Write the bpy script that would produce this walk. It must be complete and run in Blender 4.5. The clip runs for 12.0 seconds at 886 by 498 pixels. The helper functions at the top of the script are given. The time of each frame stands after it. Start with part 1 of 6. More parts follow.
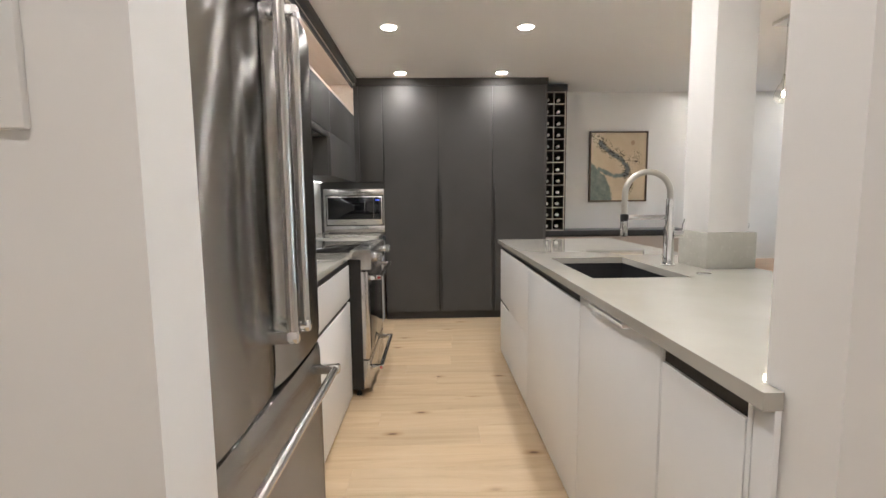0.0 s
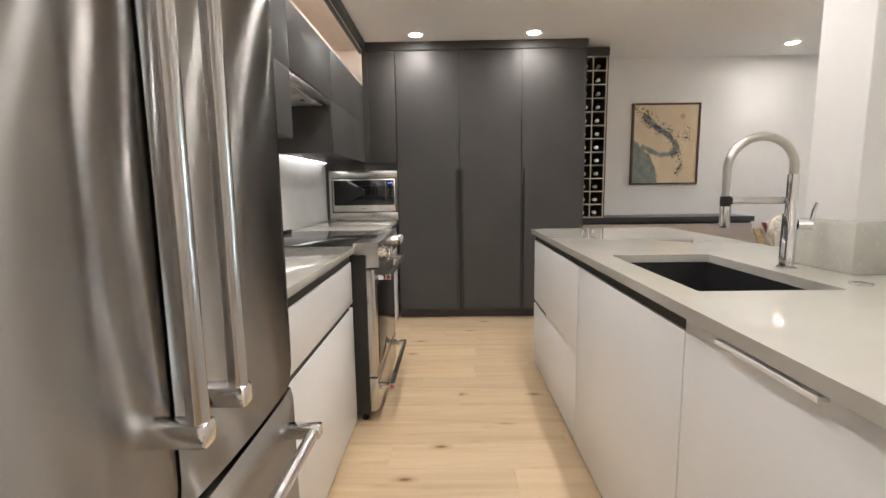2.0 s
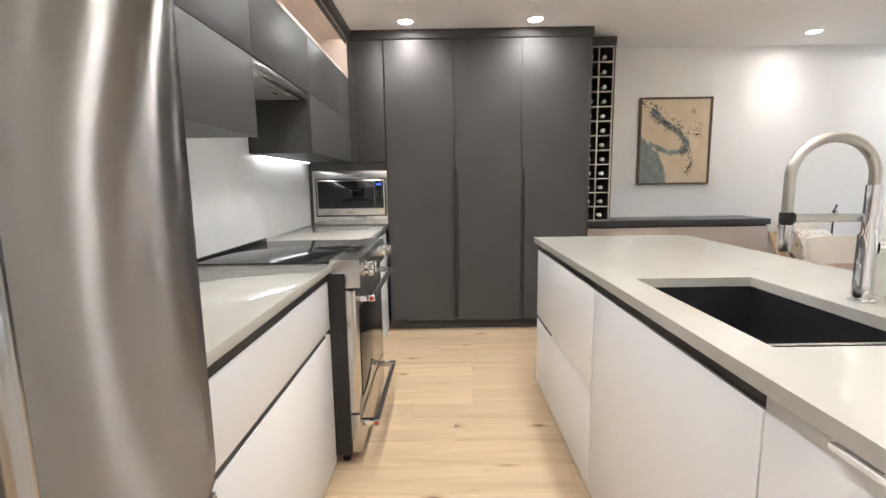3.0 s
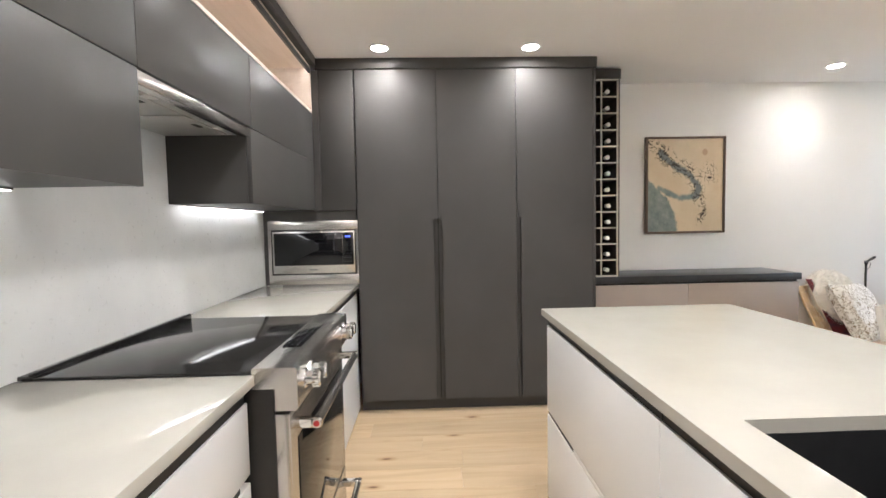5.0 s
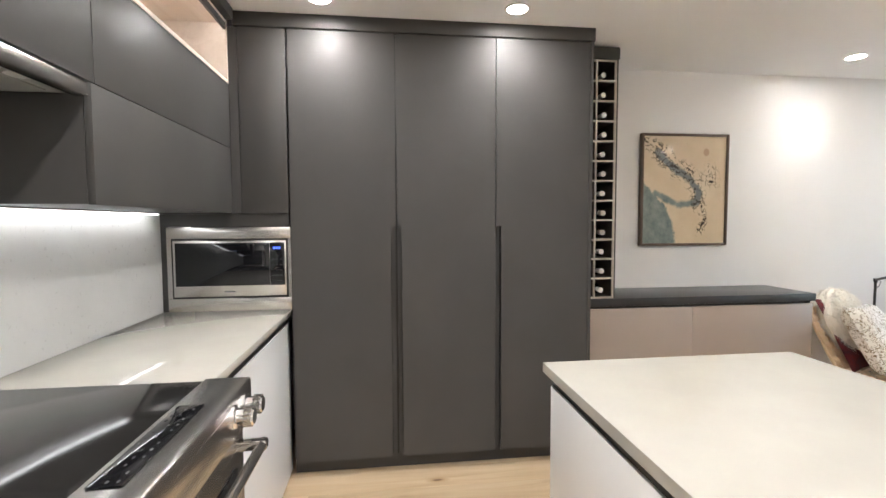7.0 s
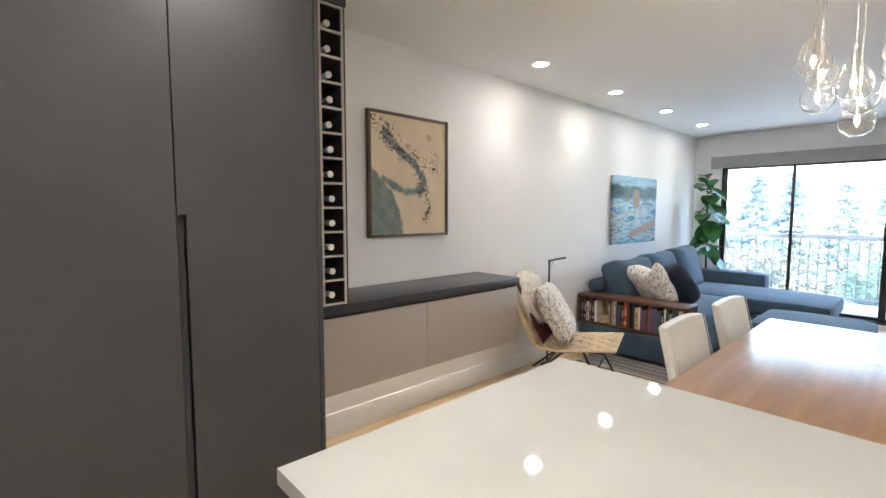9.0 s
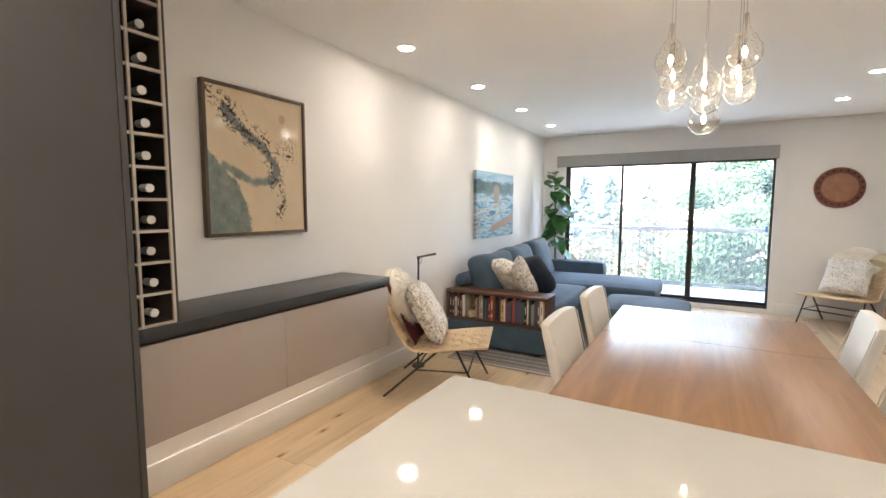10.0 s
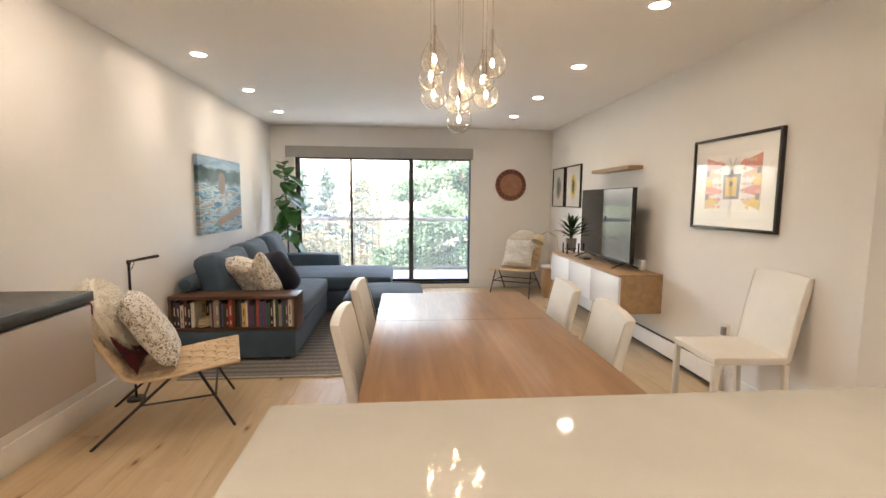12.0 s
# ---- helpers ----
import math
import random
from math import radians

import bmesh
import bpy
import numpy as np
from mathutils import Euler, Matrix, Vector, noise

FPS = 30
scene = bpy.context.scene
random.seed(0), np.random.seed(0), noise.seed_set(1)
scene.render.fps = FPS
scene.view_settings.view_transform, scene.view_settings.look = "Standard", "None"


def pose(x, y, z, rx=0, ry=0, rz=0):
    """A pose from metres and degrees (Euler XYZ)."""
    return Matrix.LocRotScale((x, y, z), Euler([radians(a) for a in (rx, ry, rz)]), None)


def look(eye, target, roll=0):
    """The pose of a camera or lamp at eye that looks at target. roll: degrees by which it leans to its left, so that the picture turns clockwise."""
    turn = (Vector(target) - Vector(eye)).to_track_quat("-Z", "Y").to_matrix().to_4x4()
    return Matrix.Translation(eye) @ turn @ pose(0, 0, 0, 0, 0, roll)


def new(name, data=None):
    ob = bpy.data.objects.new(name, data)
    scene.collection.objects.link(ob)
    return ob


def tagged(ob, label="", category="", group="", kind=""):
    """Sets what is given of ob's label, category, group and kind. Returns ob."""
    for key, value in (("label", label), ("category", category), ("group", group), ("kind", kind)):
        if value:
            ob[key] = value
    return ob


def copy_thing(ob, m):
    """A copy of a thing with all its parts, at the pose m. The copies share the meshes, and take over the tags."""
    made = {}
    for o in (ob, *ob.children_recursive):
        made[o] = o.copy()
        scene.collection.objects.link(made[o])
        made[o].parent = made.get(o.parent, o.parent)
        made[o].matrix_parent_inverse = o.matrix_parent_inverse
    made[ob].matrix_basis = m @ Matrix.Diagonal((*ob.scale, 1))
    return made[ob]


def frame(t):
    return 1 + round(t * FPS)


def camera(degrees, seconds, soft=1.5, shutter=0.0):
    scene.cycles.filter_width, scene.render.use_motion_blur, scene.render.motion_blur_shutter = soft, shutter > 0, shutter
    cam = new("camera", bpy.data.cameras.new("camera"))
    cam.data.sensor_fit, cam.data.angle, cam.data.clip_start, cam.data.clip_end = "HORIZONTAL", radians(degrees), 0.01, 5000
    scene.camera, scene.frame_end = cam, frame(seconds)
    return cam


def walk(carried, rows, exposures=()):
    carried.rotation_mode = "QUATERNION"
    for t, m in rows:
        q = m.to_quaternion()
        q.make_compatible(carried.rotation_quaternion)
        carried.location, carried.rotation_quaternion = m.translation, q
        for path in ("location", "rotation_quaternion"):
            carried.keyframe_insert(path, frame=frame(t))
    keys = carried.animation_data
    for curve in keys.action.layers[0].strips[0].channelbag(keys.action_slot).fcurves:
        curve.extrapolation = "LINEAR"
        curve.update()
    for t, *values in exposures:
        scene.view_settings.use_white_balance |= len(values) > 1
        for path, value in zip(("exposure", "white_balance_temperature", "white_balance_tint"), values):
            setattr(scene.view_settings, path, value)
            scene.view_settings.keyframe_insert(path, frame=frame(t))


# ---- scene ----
cam = camera(88.4, 12.0)
PATH = [
    (0, (0.039, 0.018, 1.212), (0.082, 2.007, 1.006), -0.6),
    (0.5, (0.045, 0.198, 1.209), (0.085, 2.186, 0.995), -0.6),
    (1, (0.056, 0.311, 1.194), (0.076, 2.298, 0.974), -0.7),
    (1.5, (0.04, 0.438, 1.191), (0.024, 2.424, 0.952), -0.8),
    (2, (0.01, 0.577, 1.187), (-0.021, 2.559, 0.922), -0.8),
    (2.5, (0.007, 0.722, 1.197), (-0.018, 2.702, 0.912), -0.9),
    (3, (0.024, 0.898, 1.236), (0.011, 2.878, 0.951), -0.9),
    (3.2, (0.035, 0.963, 1.243), (0.022, 2.944, 0.972), -0.8),
    (4.8, (0.016, 1.444, 1.309), (0.066, 3.44, 1.184), -1.1),
    (5, (0.033, 1.518, 1.318), (0.096, 3.513, 1.203), -1.1),
    (5.5, (0.064, 1.684, 1.351), (0.148, 3.679, 1.245), -0.9),
    (6, (0.049, 1.866, 1.368), (0.158, 3.86, 1.265), -0.8),
    (6.5, (0.019, 2.048, 1.367), (0.18, 4.039, 1.258), -0.5),
    (6.7, (0.027, 2.111, 1.365), (0.216, 4.098, 1.252), -0.4),
    (8.3, (0.211, 2.612, 1.372), (1.072, 4.41, 1.218), 0.1),
    (8.5, (0.217, 2.703, 1.38), (1.252, 4.407, 1.219), 0.1),
    (9, (0.245, 2.845, 1.358), (1.599, 4.307, 1.194), 0.1),
    (9.5, (0.339, 2.97, 1.344), (1.893, 4.218, 1.177), 0.1),
    (10, (0.421, 3.052, 1.348), (2.15, 4.04, 1.166), 0.1),
    (10.5, (0.462, 3.128, 1.331), (2.334, 3.802, 1.136), 0.0),
    (11, (0.482, 3.225, 1.348), (2.445, 3.546, 1.136), 0.1),
    (11.5, (0.496, 3.314, 1.343), (2.485, 3.35, 1.134), 0.3),
    (12, (0.501, 3.324, 1.341), (2.483, 3.151, 1.13), 0.4),
]
EXPOSURES = [(0.0, 4.14, 6050.0, 11.0), (1.0, 4.24, 6000.0, 11.0), (2.0, 4.22, 6150.0, 12.0), (2.5, 4.60, 5980.0, 11.0), (3.2, 4.62, 5900.0, 11.0), (6.7, 4.69, 5980.0, 11.0), (8.3, 4.71, 5850.0, 9.0), (9.0, 4.41, 5950.0, 9.0), (9.5, 4.40, 6250.0, 11.0), (10.0, 4.46, 6700.0, 13.0), (10.5, 4.46, 6900.0, 15.0), (11.0, 4.29, 7050.0, 15.0), (12.0, 4.14, 7750.0, 17.0)]
walk(cam, [(t, look(eye, target, roll)) for t, eye, target, roll in PATH], EXPOSURES)

# strengths of the sky and the lamps
SKY = 0.15
DAYLIGHT = 0.75
W_LIVING, W_KITCHEN, WARM = 1.2, 1.75, (1.0, 0.94, 0.87)

# ---- light of the place ----
world = bpy.data.worlds.new("overcast_sky")
world.use_nodes = True
scene.world = world
wt = world.node_tree
sky = wt.nodes.new("ShaderNodeTexSky")
sky.sky_type, sky.sun_disc = "NISHITA", False
sky.sun_elevation, sky.sun_rotation = radians(42), radians(245)
sky.air_density, sky.dust_density, sky.ozone_density = 1.0, 3.5, 1.0
wt.links.new(sky.outputs[0], wt.nodes["Background"].inputs[0])
wt.nodes["Background"].inputs[1].default_value = SKY

sun = new("sun", bpy.data.lights.new("sun", "SUN"))
sun.data.energy, sun.data.angle, sun.data.color = 2.2, radians(10), (1.0, 0.985, 0.96)
sun.matrix_basis = look((0, 0, 0), (-math.sin(radians(245)) * math.cos(radians(42)), -math.cos(radians(245)) * math.cos(radians(42)), -math.sin(radians(42))))

# the sky's light in the opening of the balcony door
day = new("window_daylight", bpy.data.lights.new("window_daylight", "AREA"))
day.data.shape, day.data.size, day.data.size_y = "RECTANGLE", 2.52, 1.80
day.data.energy, day.data.color = DAYLIGHT, (0.84, 0.93, 1.0)
day.matrix_basis = look((7.435, 3.605, 1.02), (0.0, 3.605, 1.02))


# ---- materials ----
def nodes_of(name):
    m = bpy.data.materials.new(name)
    m.use_nodes = True
    return m, m.node_tree.nodes, m.node_tree.links, m.node_tree.nodes["Principled BSDF"]


def coords(n, l, stretch=(1, 1, 1), jitter=False):
    tc, mp = n.new("ShaderNodeTexCoord"), n.new("ShaderNodeMapping")
    mp.inputs["Scale"].default_value = stretch
    l.new(tc.outputs["Object"], mp.inputs["Vector"])
    if jitter:
        info, mul = n.new("ShaderNodeObjectInfo"), n.new("ShaderNodeMath")
        mul.operation, mul.inputs[1].default_value = "MULTIPLY", 37.0
        l.new(info.outputs["Random"], mul.inputs[0])
        l.new(mul.outputs[0], mp.inputs["Location"])
    return mp.outputs[0]


def ramp(n, l, src, stops):
    r = n.new("ShaderNodeValToRGB")
    el = r.color_ramp.elements
    while len(el) < len(stops):
        el.new(0.5)
    for e, (p, c) in zip(el, stops):
        e.position, e.color = p, (*c, 1)
    l.new(src, r.inputs[0])
    return r.outputs[0]


def noise_of(n, l, vec, scale, detail=4.0, rough=0.55, distort=0.0):
    t = n.new("ShaderNodeTexNoise")
    t.inputs["Scale"].default_value, t.inputs["Detail"].default_value = scale, detail
    t.inputs["Roughness"].default_value, t.inputs["Distortion"].default_value = rough, distort
    l.new(vec, t.inputs["Vector"])
    return t.outputs[0]


def mixed(n, l, fac, a, b, kind="MIX"):
    m = n.new("ShaderNodeMix")
    m.data_type, m.blend_type = "RGBA", kind
    for sock, v in ((m.inputs[0], fac), (m.inputs[6], a), (m.inputs[7], b)):
        if isinstance(v, (int, float)):
            sock.default_value = v
        elif isinstance(v, tuple):
            sock.default_value = (*v, 1)
        else:
            l.new(v, sock)
    return m.outputs[2]


def bumped(n, l, p, height, strength, dist=0.002):
    b = n.new("ShaderNodeBump")
    b.inputs["Strength"].default_value, b.inputs["Distance"].default_value = strength, dist
    l.new(height, b.inputs["Height"])
    l.new(b.outputs[0], p.inputs["Normal"])


def surface(name, c1, c2, rough=0.5, scale=6.0, fine=80.0, bump=0.1, metal=0.0, stretch=(1, 1, 1), jitter=False, vary=0.08, coat=0.0, sheen=0.0):
    """Two scales of variation: broad patches between c1 and c2, fine grain in relief and gloss."""
    m, n, l, p = nodes_of(name)
    v = coords(n, l, stretch, jitter)
    broad, grain = noise_of(n, l, v, scale), noise_of(n, l, v, fine, 3.0)
    l.new(ramp(n, l, broad, [(0.3, c1), (0.7, c2)]), p.inputs["Base Color"])
    r = n.new("ShaderNodeMapRange")
    r.inputs[3].default_value, r.inputs[4].default_value = max(0.02, rough - vary), rough + vary
    l.new(grain, r.inputs[0])
    l.new(r.outputs[0], p.inputs["Roughness"])
    p.inputs["Metallic"].default_value, p.inputs["Coat Weight"].default_value = metal, coat
    p.inputs["Sheen Weight"].default_value = sheen
    if bump:
        bumped(n, l, p, grain, bump)
    return m


def wood(name, dark, mid, light, axis=0, rough=0.45, knots=False, coat=0.0, grain=1.0, tone=0.12):
    """Boards with grain along an axis; each board has its own tone."""
    m, n, l, p = nodes_of(name)
    st = [9.0 * grain] * 3
    st[axis] = 0.9 * grain
    v = coords(n, l, tuple(st), True)
    a, b = noise_of(n, l, v, 1.3, 6.0, 0.6, 0.8), noise_of(n, l, v, 9.0, 5.0, 0.65)
    col = ramp(n, l, a, [(0.28, dark), (0.5, mid), (0.72, light)])
    col = mixed(n, l, 0.22, col, ramp(n, l, b, [(0.3, dark), (0.6, light)]), "MULTIPLY")
    info = n.new("ShaderNodeObjectInfo")
    col = mixed(n, l, 1.0, col, ramp(n, l, info.outputs["Random"], [(0.0, (1 - tone,) * 3), (1.0, (1 + tone * 0.6, 1 + tone * 0.5, 1 + tone * 0.4))]), "MULTIPLY")
    if knots:
        st2 = [6.5] * 3
        st2[axis] = 2.6
        v2 = coords(n, l, tuple(st2), True)
        vo = n.new("ShaderNodeTexVoronoi")
        vo.voronoi_dimensions = "2D"
        vo.inputs["Scale"].default_value = 0.62
        wob = n.new("ShaderNodeMix")
        wob.data_type = "RGBA"
        wob.inputs[0].default_value = 0.06
        l.new(v2, wob.inputs[6])
        nt = n.new("ShaderNodeTexNoise")
        nt.inputs["Scale"].default_value = 3.0
        l.new(v2, nt.inputs["Vector"])
        l.new(nt.outputs[1], wob.inputs[7])
        l.new(wob.outputs[2], vo.inputs["Vector"])
        k = ramp(n, l, vo.outputs["Distance"], [(0.0, (0.16, 0.09, 0.05)), (0.022, (0.32, 0.21, 0.13)), (0.05, (0.78, 0.70, 0.60)), (0.11, (1, 1, 1))])
        pick = n.new("ShaderNodeSeparateColor")
        l.new(vo.outputs["Color"], pick.inputs[0])
        some = ramp(n, l, pick.outputs[0], [(0.66, (0.95, 0.95, 0.95)), (0.70, (0.15, 0.15, 0.15))])
        col = mixed(n, l, some, col, mixed(n, l, 1.0, col, k, "MULTIPLY"))
    l.new(col, p.inputs["Base Color"])
    r = n.new("ShaderNodeMapRange")
    r.inputs[3].default_value, r.inputs[4].default_value = rough - 0.08, rough + 0.1
    l.new(b, r.inputs[0])
    l.new(r.outputs[0], p.inputs["Roughness"])
    p.inputs["Coat Weight"].default_value = coat
    bumped(n, l, p, b, 0.12, 0.001)
    return m


def plain(name, c, rough=0.4, metal=0.0, emit=0.0, glow=None):
    m, n, l, p = nodes_of(name)
    p.inputs["Base Color"].default_value = (*c, 1)
    p.inputs["Roughness"].default_value, p.inputs["Metallic"].default_value = rough, metal
    if emit:
        p.inputs["Emission Color"].default_value = (*(glow or c), 1)
        p.inputs["Emission Strength"].default_value = emit
    return m


def brushed(name, c, rough, axis, tall=False):
    """Brushed steel: long fine scratches along an axis."""
    m, n, l, p = nodes_of(name)
    st = [220.0] * 3
    st[axis] = 2.0
    v = coords(n, l, tuple(st))
    s = noise_of(n, l, v, 1.0, 3.0, 0.6)
    w = noise_of(n, l, coords(n, l), 3.0, 2.0)
    l.new(ramp(n, l, w, [(0.3, tuple(0.92 * x for x in c)), (0.7, c)]), p.inputs["Base Color"])
    r = n.new("ShaderNodeMapRange")
    r.inputs[3].default_value, r.inputs[4].default_value = rough - 0.05, rough + 0.07
    l.new(s, r.inputs[0])
    l.new(r.outputs[0], p.inputs["Roughness"])
    p.inputs["Metallic"].default_value = 1.0
    if tall:
        g, tg = n.new("ShaderNodeBsdfAnisotropic"), n.new("ShaderNodeTangent")
        tg.direction_type, tg.axis = "RADIAL", "Z"
        g.inputs["Roughness"].default_value, g.inputs["Anisotropy"].default_value, g.inputs["Rotation"].default_value = rough, 0.82, 0.0
        l.new(tg.outputs[0], g.inputs["Tangent"])
        l.new(p.inputs["Base Color"].links[0].from_socket, g.inputs["Color"])
        l.new(g.outputs[0], n["Material Output"].inputs[0])
    else:
        bumped(n, l, p, s, 0.03, 0.0003)
    return m


def glass(name, rough=0.0, tint=(1, 1, 1), ior=1.45):
    m, n, l, p = nodes_of(name)
    p.inputs["Base Color"].default_value = (*tint, 1)
    p.inputs["Roughness"].default_value, p.inputs["IOR"].default_value = rough, ior
    p.inputs["Transmission Weight"].default_value = 1.0
    return m


M_WALL = surface("wall_paint", (0.81, 0.79, 0.765), (0.84, 0.82, 0.795), 0.62, 1.6, 260, 0.06)
M_CEIL = surface("ceiling_paint", (0.89, 0.88, 0.865), (0.91, 0.90, 0.885), 0.75, 1.2, 200, 0.08)
M_TRIM = surface("white_trim_paint", (0.80, 0.79, 0.77), (0.84, 0.83, 0.81), 0.35, 2, 120, 0.03)
M_OAK = wood("pale_oak_floor", (0.50, 0.375, 0.228), (0.60, 0.466, 0.302), (0.66, 0.53, 0.365), 0, 0.42, knots=True, tone=0.10)
M_WHITE = surface("white_lacquer", (0.76, 0.755, 0.745), (0.79, 0.785, 0.775), 0.38, 1.5, 300, 0.02)
M_GLOSS = surface("gloss_white_lacquer", (0.80, 0.80, 0.80), (0.82, 0.82, 0.82), 0.07, 1.5, 90, 0.005, vary=0.03)
M_QUARTZ = surface("white_quartz", (0.415, 0.395, 0.35), (0.455, 0.435, 0.385), 0.055, 4, 420, 0.0, vary=0.02)
M_CHAR = surface("charcoal_laminate", (0.067, 0.0645, 0.061), (0.077, 0.074, 0.070), 0.40, 2.2, 500, 0.05)
M_CHAR.node_tree.nodes["Principled BSDF"].inputs["Specular IOR Level"].default_value = 0.14
M_CHARTOP = surface("charcoal_stone_top", (0.030, 0.031, 0.034), (0.042, 0.043, 0.046), 0.32, 9, 300, 0.03)
M_BLACK = surface("black_channel", (0.010, 0.009, 0.008), (0.016, 0.014, 0.012), 0.5, 8, 100, 0.02)
M_TAUPE = surface("taupe_lacquer", (0.40, 0.335, 0.285), (0.42, 0.355, 0.305), 0.36, 1.8, 300, 0.02)
M_SPLASH = surface("pale_grey_backsplash", (0.64, 0.63, 0.61), (0.72, 0.71, 0.69), 0.30, 3.5, 60, 0.02)
M_STEEL_V = brushed("brushed_steel_upright", (0.40, 0.385, 0.365), 0.27, 1, True)
M_STEEL_H = brushed("brushed_steel_level", (0.62, 0.60, 0.57), 0.24, 1)
M_STEEL_Z = brushed("brushed_steel_along_bar", (0.58, 0.56, 0.53), 0.2, 2)
M_STEEL_X = brushed("brushed_steel_across", (0.62, 0.60, 0.57), 0.24, 0)
M_CHROME = plain("chrome", (0.78, 0.78, 0.78), 0.08, 1.0)
M_SATIN = plain("satin_nickel", (0.66, 0.65, 0.63), 0.22, 1.0)
M_COOK = plain("ceramic_cooktop_glass", (0.018, 0.017, 0.016), 0.10)
M_BGLASS = plain("black_glass", (0.006, 0.006, 0.007), 0.04)
M_SINK = surface("black_granite_sink", (0.012, 0.012, 0.013), (0.02, 0.02, 0.021), 0.42, 20, 500, 0.08)
M_BIRCH = wood("birch_ply", (0.66, 0.57, 0.49), (0.73, 0.65, 0.57), (0.78, 0.71, 0.64), 1, 0.5)
M_RACK = wood("grey_oak_rack", (0.48, 0.43, 0.37), (0.57, 0.52, 0.455), (0.63, 0.58, 0.52), 2, 0.5)
M_TABLE = wood("walnut_table_top", (0.27, 0.148, 0.072), (0.35, 0.20, 0.10), (0.43, 0.255, 0.13), 0, 0.31, tone=0.02, grain=1.3)
M_WALNUT = wood("dark_walnut", (0.085, 0.038, 0.02), (0.13, 0.06, 0.033), (0.17, 0.085, 0.047), 1, 0.36)
M_OAKSIDE = wood("honey_oak", (0.35, 0.215, 0.11), (0.46, 0.30, 0.16), (0.54, 0.37, 0.21), 0, 0.42)
M_BLUE = surface("blue_wool_upholstery", (0.042, 0.076, 0.108), (0.064, 0.108, 0.152), 0.85, 5, 700, 0.35, sheen=0.1)
M_NAVY = surface("navy_velvet", (0.006, 0.011, 0.026), (0.010, 0.016, 0.036), 0.8, 7, 500, 0.3, sheen=0.05)
M_LEATHER = surface("cream_leather", (0.70, 0.655, 0.58), (0.76, 0.715, 0.64), 0.42, 4, 320, 0.12)
M_STRAP = surface("tan_leather_strap", (0.60, 0.43, 0.25), (0.74, 0.56, 0.36), 0.5, 9, 160, 0.15, jitter=True)
M_IRON = surface("black_iron", (0.012, 0.011, 0.010), (0.022, 0.02, 0.018), 0.42, 12, 200, 0.05)
M_FUR = surface("cream_sheepskin", (0.81, 0.75, 0.65), (0.88, 0.84, 0.75), 0.95, 14, 120, 0.6, sheen=0.4)
M_WOOL = surface("cream_wool_tips", (0.86, 0.81, 0.72), (0.92, 0.88, 0.81), 0.95, 14, 120, 0.0)
M_RED = surface("dark_red_kilim", (0.18, 0.012, 0.012), (0.05, 0.02, 0.03), 0.9, 26, 300, 0.3)
M_LEAF = surface("fig_leaf", (0.025, 0.095, 0.02), (0.06, 0.19, 0.045), 0.30, 11, 60, 0.15, jitter=True)
M_BARK = surface("brown_bark", (0.09, 0.06, 0.035), (0.16, 0.11, 0.07), 0.8, 20, 90, 0.5)


def leafy(m, share):
    """Let some light through the leaves of a foliage material."""
    n, l = m.node_tree.nodes, m.node_tree.links
    p, out = n["Principled BSDF"], n["Material Output"]
    tr, mx = n.new("ShaderNodeBsdfTranslucent"), n.new("ShaderNodeMixShader")
    l.new(p.inputs["Base Color"].links[0].from_socket, tr.inputs[0])
    mx.inputs[0].default_value = share
    l.new(p.outputs[0], mx.inputs[1]), l.new(tr.outputs[0], mx.inputs[2])
    l.new(mx.outputs[0], out.inputs[0])
    return m


leafy(M_LEAF, 0.25)
leafy(M_WOOL, 0.35)
M_POT = surface("grey_ceramic", (0.30, 0.29, 0.27), (0.38, 0.37, 0.34), 0.5, 8, 90, 0.1)
M_BRASS = plain("aged_brass", (0.62, 0.47, 0.25), 0.28, 1.0)
M_PLASTIC = plain("white_plastic", (0.78, 0.77, 0.74), 0.35)
M_ALU = surface("dark_bronze_aluminium", (0.018, 0.016, 0.015), (0.03, 0.027, 0.025), 0.4, 8, 150, 0.03)
M_RAIL = surface("grey_painted_rail", (0.085, 0.08, 0.078), (0.12, 0.115, 0.11), 0.55, 8, 120, 0.1)
M_VAL = surface("grey_linen_valance", (0.36, 0.345, 0.325), (0.40, 0.385, 0.365), 0.85, 5, 420, 0.3)
# clear pane; a translucent share stands in for outdoor haze and glare
M_PANE = glass("hazed_pane", 0.0, (1, 1, 1), 1.02)
pn, pl = M_PANE.node_tree.nodes, M_PANE.node_tree.links
haze_veil, dmix = pn.new("ShaderNodeBsdfTranslucent"), pn.new("ShaderNodeMixShader")
haze_veil.inputs[0].default_value, dmix.inputs[0].default_value = (0.9, 0.9, 0.9, 1), 0.055
pl.new(pn["Principled BSDF"].outputs[0], dmix.inputs[1]), pl.new(haze_veil.outputs[0], dmix.inputs[2])
pl.new(dmix.outputs[0], pn["Material Output"].inputs[0])
M_PICGLASS = glass("picture_glass", 0.0, (1, 1, 1), 1.3)
M_GLOBE = glass("seeded_glass", 0.0, (1, 0.985, 0.96), 1.2)
M_LAMP = plain("lit_downlight_lens", (1, 1, 1), 0.5, 0, 8.0, (1.0, 0.92, 0.82))
M_BULB = plain("lit_filament", (1, 1, 1), 0.5, 0, 7.0, (1.0, 0.80, 0.55))
M_LED = plain("lit_led_strip", (1, 1, 1), 0.5, 0, 0.55, (1.0, 0.96, 0.90))
M_CORK = plain("wine_capsule_white", (0.72, 0.70, 0.66), 0.3)
M_BOTTLE = plain("dark_bottle_glass", (0.01, 0.014, 0.01), 0.06)


